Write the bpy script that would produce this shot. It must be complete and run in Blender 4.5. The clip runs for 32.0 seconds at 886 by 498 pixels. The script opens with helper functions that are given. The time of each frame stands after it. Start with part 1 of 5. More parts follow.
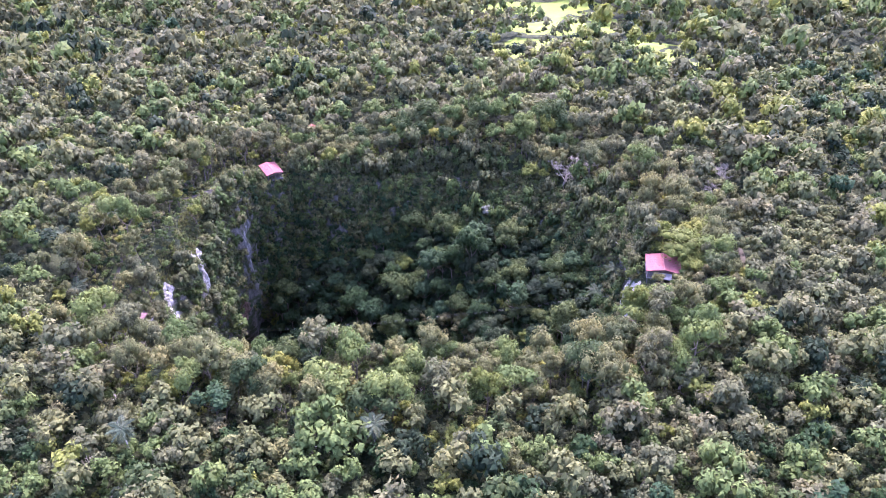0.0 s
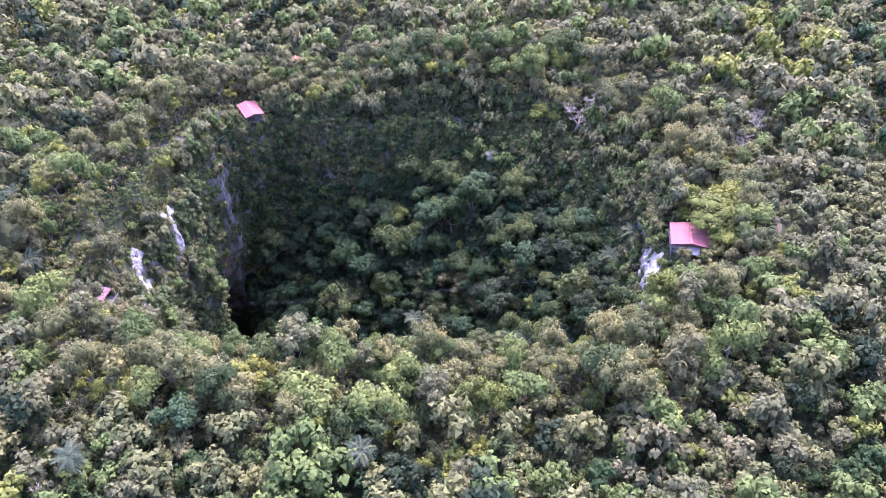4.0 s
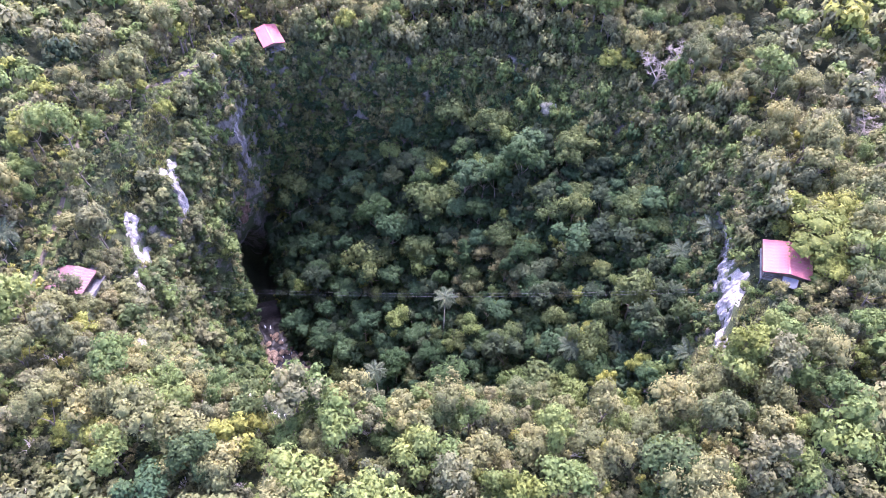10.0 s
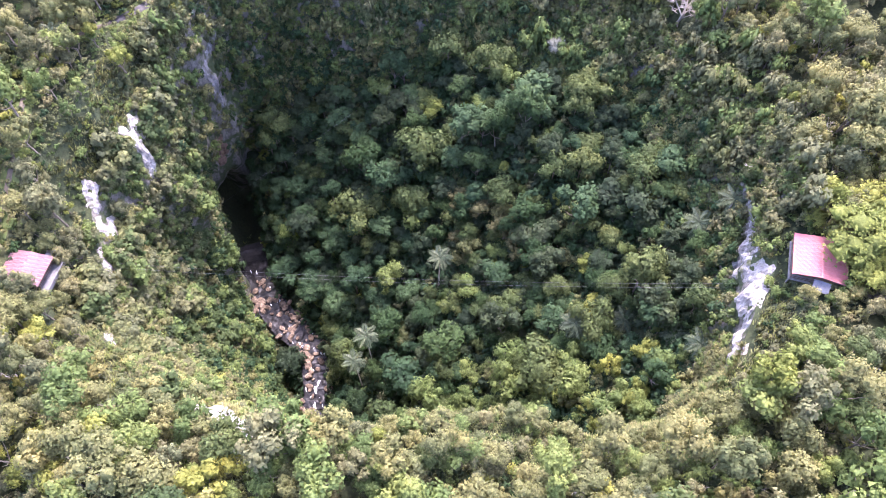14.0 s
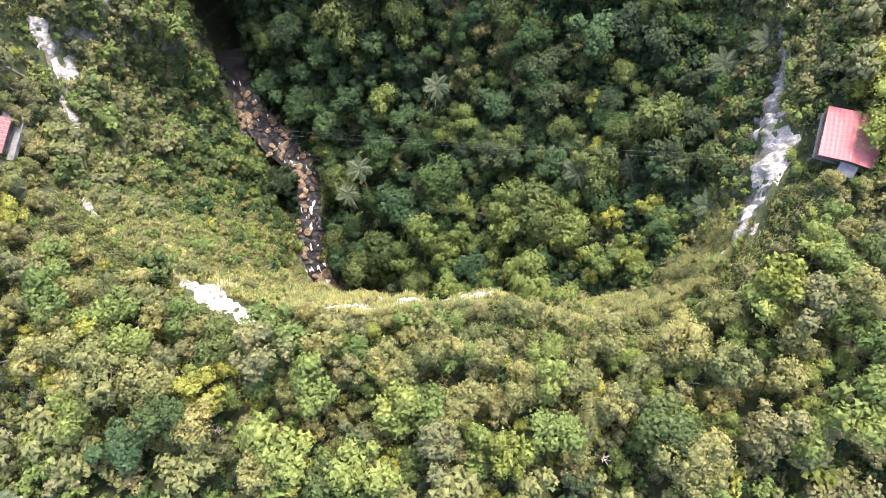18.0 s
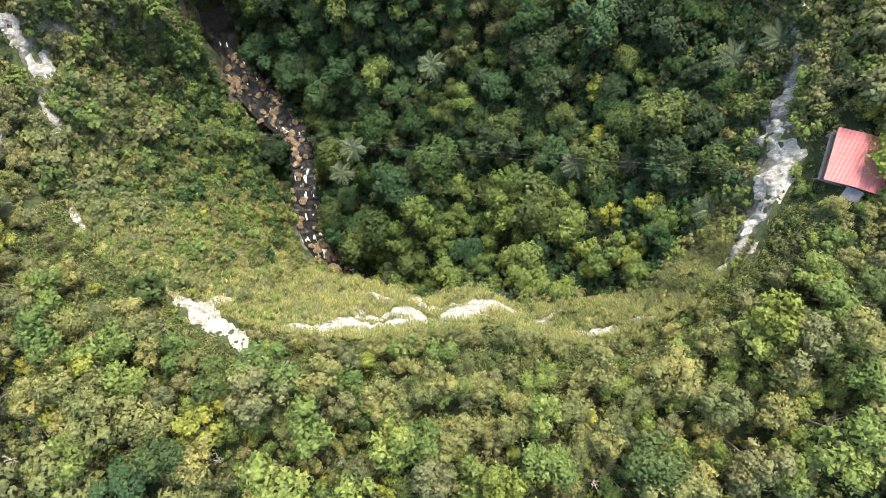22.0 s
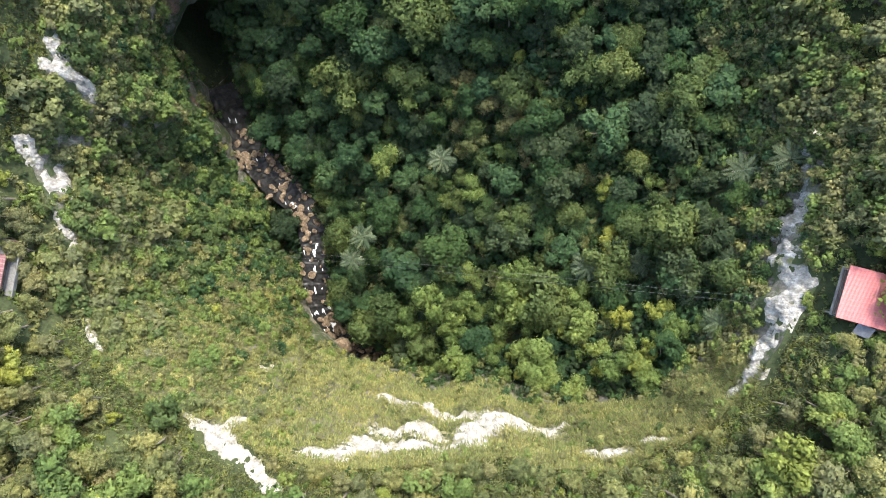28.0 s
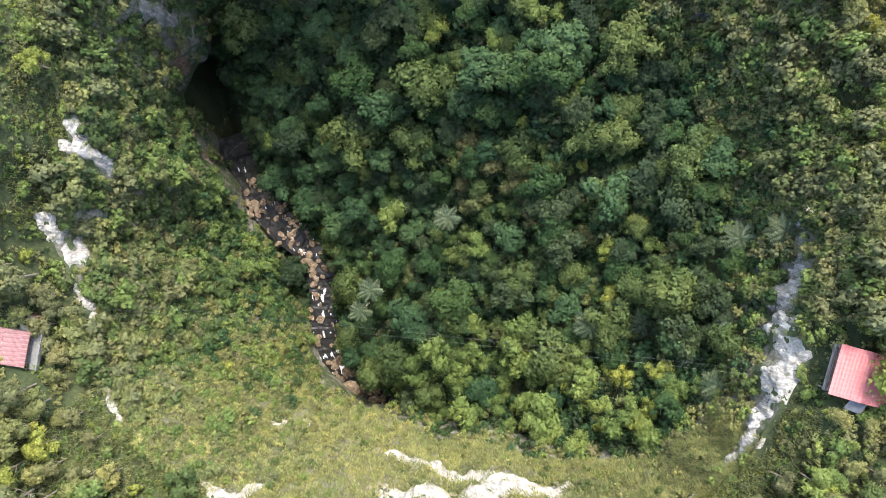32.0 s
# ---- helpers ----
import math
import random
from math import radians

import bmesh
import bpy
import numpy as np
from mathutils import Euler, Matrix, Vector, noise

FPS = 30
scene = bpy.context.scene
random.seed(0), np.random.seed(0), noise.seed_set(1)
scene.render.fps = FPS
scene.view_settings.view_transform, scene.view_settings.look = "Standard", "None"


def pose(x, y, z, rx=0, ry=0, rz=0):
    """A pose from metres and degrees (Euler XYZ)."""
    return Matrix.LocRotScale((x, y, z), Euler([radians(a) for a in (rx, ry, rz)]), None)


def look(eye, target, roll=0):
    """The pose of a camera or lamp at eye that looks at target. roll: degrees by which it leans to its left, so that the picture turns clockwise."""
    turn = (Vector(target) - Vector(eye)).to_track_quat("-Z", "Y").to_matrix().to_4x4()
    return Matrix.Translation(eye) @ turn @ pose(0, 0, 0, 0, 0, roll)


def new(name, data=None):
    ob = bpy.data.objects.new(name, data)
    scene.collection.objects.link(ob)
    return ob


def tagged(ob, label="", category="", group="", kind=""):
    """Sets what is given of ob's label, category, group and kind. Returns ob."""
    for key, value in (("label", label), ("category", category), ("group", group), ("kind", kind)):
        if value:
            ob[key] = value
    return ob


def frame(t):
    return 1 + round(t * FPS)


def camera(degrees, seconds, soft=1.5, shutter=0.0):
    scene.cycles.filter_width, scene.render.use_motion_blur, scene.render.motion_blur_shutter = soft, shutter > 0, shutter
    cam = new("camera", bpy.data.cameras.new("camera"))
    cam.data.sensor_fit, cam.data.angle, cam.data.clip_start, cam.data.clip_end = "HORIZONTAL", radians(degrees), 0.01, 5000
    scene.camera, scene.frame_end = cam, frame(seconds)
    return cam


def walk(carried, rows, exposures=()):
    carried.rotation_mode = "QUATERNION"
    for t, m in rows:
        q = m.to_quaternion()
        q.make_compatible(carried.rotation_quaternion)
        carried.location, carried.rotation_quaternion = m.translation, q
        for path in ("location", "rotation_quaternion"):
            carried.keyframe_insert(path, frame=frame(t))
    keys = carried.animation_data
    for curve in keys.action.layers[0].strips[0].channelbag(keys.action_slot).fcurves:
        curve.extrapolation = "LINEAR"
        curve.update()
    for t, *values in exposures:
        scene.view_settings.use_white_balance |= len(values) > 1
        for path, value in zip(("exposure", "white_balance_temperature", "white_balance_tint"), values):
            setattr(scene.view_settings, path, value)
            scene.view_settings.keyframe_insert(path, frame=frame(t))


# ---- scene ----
cam = camera(64.0, 32.0, soft=0.9)
METRES, EYE, TILT, LEAN, TURN = 200.0, 121.0, -33.0, 0.0, 0.0
ROWS = [
    (0.0, 0.0, 0.0, 0.0, 0.0, 0.0, -0.0),
    (0.5, 0.0002, 0.0161, 0.0089, 0.0, -3.19, 0.01),
    (1.0, 0.0005, 0.0325, 0.0215, 0.0, -5.33, 0.02),
    (1.5, 0.0008, 0.049, 0.0324, 0.01, -5.41, 0.01),
    (2.0, 0.0008, 0.065, 0.0422, -0.0, -5.48, -0.01),
    (2.5, 0.0011, 0.0813, 0.0529, -0.0, -6.52, -0.02),
    (3.0, 0.0013, 0.0975, 0.0635, -0.01, -6.78, -0.04),
    (3.5, 0.0017, 0.1139, 0.0745, -0.01, -7.19, -0.06),
    (5.5, 0.0038, 0.1792, 0.1151, 0.58, -8.06, -0.4),
    (6.0, 0.0031, 0.1955, 0.125, 1.62, -8.08, -1.09),
    (6.5, 0.005, 0.2117, 0.1354, 3.5, -8.16, -2.23),
    (7.0, 0.0052, 0.2279, 0.1455, 4.19, -8.21, -2.67),
    (7.5, 0.0052, 0.2438, 0.1561, 4.19, -8.23, -2.7),
    (8.0, 0.0053, 0.2595, 0.1658, 4.19, -8.84, -2.74),
    (8.5, 0.0049, 0.2756, 0.1759, 4.19, -9.96, -2.76),
    (9.0, 0.0048, 0.2916, 0.1858, 4.21, -11.82, -2.78),
    (9.5, 0.0042, 0.3069, 0.1953, 4.22, -14.41, -2.81),
    (10.0, 0.0032, 0.3235, 0.2074, 4.19, -17.87, -2.79),
    (10.5, 0.0025, 0.3397, 0.219, 4.18, -18.75, -2.8),
    (11.0, 0.0018, 0.355, 0.2293, 4.17, -19.48, -2.83),
    (11.5, 0.001, 0.3713, 0.2404, 4.17, -20.09, -2.84),
    (12.0, 0.0001, 0.3865, 0.2504, 4.15, -21.48, -2.86),
    (12.5, -0.0008, 0.4028, 0.2614, 4.15, -22.81, -2.89),
    (13.0, -0.0014, 0.4179, 0.2712, 4.15, -25.55, -2.91),
    (13.5, -0.0023, 0.435, 0.2832, 4.17, -27.33, -2.89),
    (15.5, -0.0071, 0.4972, 0.3253, 4.19, -32.19, -2.91),
    (16.0, -0.0081, 0.5128, 0.3355, 4.19, -34.9, -2.91),
    (16.5, -0.0088, 0.5283, 0.3454, 4.25, -36.22, -2.93),
    (17.0, -0.0101, 0.5419, 0.3544, 4.27, -36.6, -2.95),
    (17.5, -0.0118, 0.5548, 0.3627, 4.25, -42.4, -3.03),
    (18.0, -0.0121, 0.5696, 0.3721, 4.23, -49.36, -2.99),
    (18.5, -0.0127, 0.5839, 0.3813, 4.19, -54.33, -2.96),
    (19.0, -0.0131, 0.5991, 0.3905, 4.18, -57.45, -2.9),
    (19.5, -0.0138, 0.6116, 0.3981, 4.2, -57.47, -2.92),
    (20.0, -0.0141, 0.6235, 0.4057, 4.2, -57.48, -2.91),
    (20.5, -0.0149, 0.6348, 0.4126, 4.17, -57.5, -2.91),
    (21.0, -0.0152, 0.6455, 0.4194, 4.15, -57.51, -2.88),
    (21.5, -0.0159, 0.6559, 0.4261, 4.13, -57.53, -2.87),
    (22.0, -0.0167, 0.6656, 0.4325, 4.09, -57.53, -2.86),
    (22.5, -0.0176, 0.6749, 0.439, 4.08, -57.56, -2.85),
    (23.0, -0.0187, 0.6838, 0.4452, 4.12, -57.58, -2.89),
    (23.5, -0.0196, 0.6925, 0.4514, 4.15, -57.59, -2.92),
    (24.0, -0.0207, 0.701, 0.4576, 4.16, -57.6, -2.93),
    (24.5, -0.0221, 0.7093, 0.4635, 4.16, -57.6, -2.91),
    (25.0, -0.0242, 0.7173, 0.4689, 4.18, -57.6, -2.9),
    (25.5, -0.0269, 0.7252, 0.4744, 4.15, -57.62, -2.88),
    (27.5, -0.0372, 0.7561, 0.4961, 4.06, -57.71, -2.78),
    (28.0, -0.0397, 0.7637, 0.5012, 4.02, -57.69, -2.77),
    (28.5, -0.041, 0.7718, 0.5065, 4.01, -57.72, -2.7),
    (29.0, -0.0419, 0.7797, 0.5117, 3.99, -57.72, -2.62),
    (29.5, -0.045, 0.787, 0.5183, 3.89, -57.77, -2.64),
    (30.0, -0.0457, 0.7926, 0.5269, 3.88, -57.79, -2.56),
    (30.5, -0.0472, 0.7979, 0.5359, 3.83, -57.8, -2.53),
    (31.0, -0.0482, 0.8033, 0.5452, 3.79, -57.83, -2.48),
    (31.5, -0.0489, 0.8087, 0.5546, 3.79, -57.87, -2.41),
    (32.0, -0.0498, 0.8141, 0.5639, 3.77, -57.89, -2.35),
]
EXPOSURES = [(0.0, 3.02, 5400, 49), (6.0, 3.14, 5400, 50), (9.0, 3.29, 5450, 49), (12.0, 3.37, 5620, 45), (16.0, 3.42, 6000, 34), (17.3, 3.27, 6200, 29), (19.0, 2.58, 6890, 5), (25.0, 2.58, 6540, 4), (32.0, 2.68, 6340, 7)]
walk(cam, [(t, pose(0, 0, EYE, TILT, LEAN, TURN) @ pose(METRES * x, METRES * y, METRES * z, 90 + pitch, roll, yaw)) for t, x, y, z, yaw, pitch, roll in ROWS], EXPOSURES)

# ---- world and sun ----
SUN_FROM = Vector((0.10, 0.54, 0.83)).normalized()
world = bpy.data.worlds.new("sky")
scene.world = world
world.use_nodes = True
wn = world.node_tree
wn.nodes.clear()
sky = wn.nodes.new("ShaderNodeTexSky")
sky.sky_type, sky.sun_disc = "NISHITA", False
sky.sun_elevation = math.asin(SUN_FROM.z)
sky.sun_rotation = math.atan2(SUN_FROM.x, SUN_FROM.y)
sky.air_density, sky.dust_density = 1.0, 3.0
bg = wn.nodes.new("ShaderNodeBackground")
bg.inputs["Strength"].default_value = 0.15
wo = wn.nodes.new("ShaderNodeOutputWorld")
wn.links.new(sky.outputs[0], bg.inputs[0])
wn.links.new(bg.outputs[0], wo.inputs[0])
sun = new("sun", bpy.data.lights.new("sun", "SUN"))
sun.data.energy, sun.data.angle, sun.data.color = 1.35, radians(8.0), (1.0, 0.95, 0.86)
sun.matrix_world = look(SUN_FROM * 300, (0, 0, 0))


# ---- materials ----
def shader(name):
    m = bpy.data.materials.new(name)
    m.use_nodes = True
    t = m.node_tree
    p = t.nodes["Principled BSDF"]
    p.inputs["Specular IOR Level"].default_value = 0.25
    return m, t, p


def node(t, kind, **inputs):
    n = t.nodes.new(kind)
    for k, v in inputs.items():
        n.inputs[k.replace("_", " ")].default_value = v
    return n


def noise_tex(t, scale, detail=4.0, rough=0.6, coords=None):
    n = node(t, "ShaderNodeTexNoise", Scale=scale, Detail=detail, Roughness=rough)
    if coords is not None:
        t.links.new(coords, n.inputs["Vector"])
    return n


def ramp(t, fac, stops):
    r = t.nodes.new("ShaderNodeValToRGB")
    e = r.color_ramp.elements
    while len(e) < len(stops):
        e.new(0.5)
    for el, (pos, col) in zip(e, stops):
        el.position, el.color = pos, (*col, 1)
    t.links.new(fac, r.inputs[0])
    return r


def mix(t, fac, a, b, mode="MIX"):
    m = t.nodes.new("ShaderNodeMix")
    m.data_type, m.blend_type = "RGBA", mode
    for sock, val in ((m.inputs[0], fac), (m.inputs[6], a), (m.inputs[7], b)):
        if isinstance(val, (int, float)):
            sock.default_value = val
        elif isinstance(val, tuple):
            sock.default_value = (*val, 1)
        else:
            t.links.new(val, sock)
    return m.outputs[2]


def bump(t, p, height, strength, distance):
    b = node(t, "ShaderNodeBump", Strength=strength, Distance=distance)
    t.links.new(height, b.inputs["Height"])
    t.links.new(b.outputs[0], p.inputs["Normal"])


def leaf_material(name, mid, rough=0.68, through_leaf=0.36):
    """Foliage: a tone for each leaf clump, another for each tree, and drifts over the slope."""
    m, t, p = shader(name)
    mid = (mid[0] * 1.08, mid[1] * 0.96, mid[2] * 1.12)
    dark, light = tuple(0.66 * c for c in mid), (mid[0] * 1.36, mid[1] * 1.34, mid[2] * 1.28)
    geo = t.nodes.new("ShaderNodeNewGeometry")
    info = t.nodes.new("ShaderNodeObjectInfo")
    leaf = ramp(t, geo.outputs["Random Per Island"], ((0.0, dark), (0.5, mid), (1.0, light)))
    tree = ramp(t, info.outputs["Random"], ((0.0, (0.66, 0.74, 0.72)), (0.35, (0.95, 0.98, 0.9)), (0.7, (1.08, 1.05, 0.95)), (1.0, (1.35, 1.25, 1.1))))
    c = mix(t, 1.0, leaf.outputs[0], tree.outputs[0], "MULTIPLY")
    drift = noise_tex(t, 0.12, 3.0, 0.6, geo.outputs["Position"])
    dr = ramp(t, drift.outputs[0], ((0.3, (0.78, 0.85, 0.85)), (0.55, (1.0, 1.0, 1.0)), (0.75, (1.22, 1.12, 0.95))))
    c = mix(t, 1.0, c, dr.outputs[0], "MULTIPLY")
    small = noise_tex(t, 3.6, 3.0, 0.7, geo.outputs["Position"])
    sm = ramp(t, small.outputs[0], ((0.34, (0.70, 0.72, 0.68)), (0.5, (1.0, 1.0, 1.0)), (0.66, (1.24, 1.23, 1.22))))
    c = mix(t, 1.0, c, sm.outputs[0], "MULTIPLY")
    t.links.new(c, p.inputs["Base Color"])
    p.inputs["Roughness"].default_value, p.inputs["Specular IOR Level"].default_value = rough, 0.12
    tr = t.nodes.new("ShaderNodeBsdfTranslucent")
    t.links.new(c, tr.inputs["Color"])
    ms = t.nodes.new("ShaderNodeMixShader")
    ms.inputs[0].default_value = through_leaf
    t.links.new(p.outputs[0], ms.inputs[1])
    t.links.new(tr.outputs[0], ms.inputs[2])
    t.links.new(ms.outputs[0], t.nodes["Material Output"].inputs[0])
    return m


# green, dark and fresh are set darker to carry the pit's shade
LEAF = {
    "olive": leaf_material("olive_leaves", (0.128, 0.146, 0.052)),
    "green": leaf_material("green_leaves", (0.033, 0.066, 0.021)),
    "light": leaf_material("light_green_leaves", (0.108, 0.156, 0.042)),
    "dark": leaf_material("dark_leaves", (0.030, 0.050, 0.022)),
    "grey": leaf_material("grey_green_leaves", (0.116, 0.130, 0.056)),
    "yellow": leaf_material("yellow_green_leaves", (0.165, 0.195, 0.040)),
    "tan": leaf_material("dry_tan_leaves", (0.130, 0.136, 0.060)),
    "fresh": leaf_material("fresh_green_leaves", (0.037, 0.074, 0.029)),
    "brown": leaf_material("russet_olive_leaves", (0.088, 0.100, 0.040)),
    "straw": leaf_material("dry_straw_grass", (0.190, 0.210, 0.075)),
    "silver": leaf_material("silver_leaves", (0.235, 0.260, 0.190)),
    "mid": leaf_material("mid_green_leaves", (0.064, 0.096, 0.030)),
}


def bark_material(name, a, b):
    m, t, p = shader(name)
    geo = t.nodes.new("ShaderNodeNewGeometry")
    n = noise_tex(t, 3.0, 5.0, 0.65, geo.outputs["Position"])
    r = ramp(t, n.outputs[0], ((0.3, a), (0.7, b)))
    t.links.new(r.outputs[0], p.inputs["Base Color"])
    p.inputs["Roughness"].default_value = 0.85
    bump(t, p, n.outputs[0], 0.5, 0.05)
    return m


BARK = bark_material("grey_brown_bark", (0.08, 0.062, 0.045), (0.22, 0.19, 0.15))
TAN_BARK = bark_material("pinkish_tan_twigs", (0.17, 0.148, 0.112), (0.29, 0.25, 0.195))
PALE_BARK = bark_material("bleached_bark", (0.36, 0.31, 0.26), (0.56, 0.49, 0.42))


def ground_material():
    m, t, p = shader("forest_floor_soil")
    geo = t.nodes.new("ShaderNodeNewGeometry")
    big = noise_tex(t, 0.06, 5.0, 0.6, geo.outputs["Position"])
    fine = noise_tex(t, 1.4, 6.0, 0.7, geo.outputs["Position"])
    # Soil colour is darkened so gaps between the trees read as shade
    a = ramp(t, big.outputs[0], ((0.35, (0.022, 0.030, 0.012)), (0.6, (0.042, 0.050, 0.020)), (0.75, (0.07, 0.064, 0.034))))
    b = ramp(t, fine.outputs[0], ((0.3, (0.45, 0.45, 0.45)), (0.7, (1.4, 1.4, 1.3))))
    t.links.new(mix(t, 1.0, a.outputs[0], b.outputs[0], "MULTIPLY"), p.inputs["Base Color"])
    p.inputs["Roughness"].default_value = 0.95
    bump(t, p, fine.outputs[0], 0.8, 0.4)
    return m


def rock_material(name, dark, mid, light, moss, moss_at, streak=True):
    """Limestone: bedding and runs of water stain, cracks, moss in patches."""
    m, t, p = shader(name)
    geo = t.nodes.new("ShaderNodeNewGeometry")
    mp = node(t, "ShaderNodeMapping", Scale=(1.0, 1.0, 0.22 if streak else 1.0))
    t.links.new(geo.outputs["Position"], mp.inputs["Vector"])
    runs = noise_tex(t, 0.9, 8.0, 0.72, mp.outputs[0])
    fine = noise_tex(t, 2.6, 6.0, 0.7, geo.outputs["Position"])
    base = ramp(t, runs.outputs[0], ((0.30, dark), (0.50, mid), (0.66, light)))
    spot = ramp(t, fine.outputs[0], ((0.32, (0.5, 0.5, 0.5)), (0.62, (1.12, 1.1, 1.06))))
    c = mix(t, 0.75, base.outputs[0], spot.outputs[0], "MULTIPLY")
    patch = noise_tex(t, 0.22, 6.0, 0.65, geo.outputs["Position"])
    green = ramp(t, patch.outputs[0], ((moss_at, (0, 0, 0)), (moss_at + 0.10, (1, 1, 1))))
    c = mix(t, green.outputs[0], c, moss)
    t.links.new(c, p.inputs["Base Color"])
    p.inputs["Roughness"].default_value = 0.9
    both = t.nodes.new("ShaderNodeMath")
    both.operation = "ADD"
    t.links.new(runs.outputs[0], both.inputs[0])
    t.links.new(fine.outputs[0], both.inputs[1])
    bump(t, p, both.outputs[0], 0.9, 0.5)
    return m


SOIL = ground_material()
CLIFF = rock_material("mossy_cliff_limestone", (0.07, 0.065, 0.055), (0.17, 0.155, 0.13), (0.23, 0.21, 0.17), (0.045, 0.06, 0.022), 0.44)
WHITE_ROCK = rock_material("white_limestone", (0.12, 0.11, 0.095), (0.30, 0.28, 0.255), (0.52, 0.50, 0.47), (0.15, 0.15, 0.065), 0.56)
BLEACHED_ROCK = rock_material("bleached_limestone", (0.17, 0.155, 0.125), (0.32, 0.30, 0.265), (0.54, 0.52, 0.48), (0.17, 0.16, 0.075), 0.58)
GREY_ROCK = rock_material("grey_limestone", (0.08, 0.075, 0.07), (0.17, 0.165, 0.155), (0.36, 0.345, 0.33), (0.09, 0.09, 0.045), 0.50)
DRY_SOIL = rock_material("pale_dry_soil", (0.16, 0.14, 0.09), (0.27, 0.24, 0.16), (0.38, 0.35, 0.26), (0.13, 0.14, 0.05), 0.85, False)
CLAY = rock_material("red_brown_clay", (0.07, 0.045, 0.03), (0.15, 0.095, 0.065), (0.22, 0.15, 0.11), (0.06, 0.06, 0.03), 0.56, False)
BOULDER = rock_material("brown_river_stone", (0.05, 0.038, 0.028), (0.15, 0.108, 0.072), (0.33, 0.25, 0.17), (0.15, 0.10, 0.05), 0.60, False)


def simple_material(name, a, b, scale=1.5, rough=0.8, metal=0.0, relief=0.2, stretch=(1, 1, 1)):
    m, t, p = shader(name)
    tc = t.nodes.new("ShaderNodeTexCoord")
    mp = node(t, "ShaderNodeMapping", Scale=stretch)
    t.links.new(tc.outputs["Object"], mp.inputs["Vector"])
    n = noise_tex(t, scale, 7.0, 0.68, mp.outputs[0])
    n2 = noise_tex(t, scale * 9, 4.0, 0.6, mp.outputs[0])
    r = ramp(t, n.outputs[0], ((0.32, a), (0.68, b)))
    g = ramp(t, n2.outputs[0], ((0.3, (0.82, 0.82, 0.82)), (0.7, (1.1, 1.1, 1.1))))
    t.links.new(mix(t, 1.0, r.outputs[0], g.outputs[0], "MULTIPLY"), p.inputs["Base Color"])
    p.inputs["Roughness"].default_value, p.inputs["Metallic"].default_value = rough, metal
    bump(t, p, n2.outputs[0], relief, 0.03)
    return m


RED_ROOF = simple_material("faded_red_roof_paint", (0.31, 0.095, 0.088), (0.42, 0.165, 0.155), 0.5, 0.75, 0.0, 0.1, (0.3, 1.6, 1))
RUST_ROOF = simple_material("rusty_red_and_white_roof", (0.10, 0.024, 0.027), (0.30, 0.195, 0.185), 0.9, 0.5, 0.1, 0.1, (0.25, 2.2, 1))
FAR_ROOF = simple_material("brick_red_roof_paint", (0.36, 0.12, 0.08), (0.46, 0.19, 0.13), 0.6, 0.6)
CONCRETE = simple_material("weathered_concrete", (0.08, 0.077, 0.073), (0.18, 0.173, 0.165), 0.9, 0.9)
DARK_WOOD = simple_material("dark_brown_timber", (0.055, 0.035, 0.025), (0.13, 0.085, 0.06), 2.5, 0.8, 0.0, 0.3, (1, 1, 0.2))
GREY_TARP = simple_material("grey_sheet_metal", (0.06, 0.065, 0.075), (0.13, 0.135, 0.15), 0.8, 0.6, 0.0)
ASPHALT = simple_material("worn_asphalt", (0.03, 0.028, 0.028), (0.075, 0.07, 0.065), 0.5, 0.95)
DIRT = simple_material("pale_trodden_dirt", (0.06, 0.052, 0.036), (0.12, 0.10, 0.07), 0.6, 0.95)
VERGE = simple_material("mown_grass_verge", (0.045, 0.062, 0.018), (0.085, 0.108, 0.03), 0.7, 0.95, 0.0, 0.5)
MEADOW = simple_material("bright_pasture_grass", (0.12, 0.165, 0.022), (0.23, 0.28, 0.045), 0.06, 0.95, 0.0, 0.5)
CABLE = simple_material("dull_steel_cable", (0.10, 0.10, 0.10), (0.2, 0.2, 0.2), 3.0, 0.5, 0.6)


def water_material():
    m, t, p = shader("dark_stream_water")
    geo = t.nodes.new("ShaderNodeNewGeometry")
    n = noise_tex(t, 1.6, 5.0, 0.6, geo.outputs["Position"])
    r = ramp(t, n.outputs[0], ((0.35, (0.007, 0.007, 0.007)), (0.7, (0.022, 0.020, 0.018))))
    t.links.new(r.outputs[0], p.inputs["Base Color"])
    p.inputs["Roughness"].default_value = 0.3
    p.inputs["Specular IOR Level"].default_value = 0.12
    bump(t, p, n.outputs[0], 0.6, 0.15)
    return m


WATER = water_material()
FOAM = simple_material("white_water_foam", (0.42, 0.43, 0.44), (0.68, 0.69, 0.70), 2.0, 0.7, 0.0, 0.6)

# ---- the lie of the land ----
CX, CY = -15.0, 205.0          # middle of the sinkhole
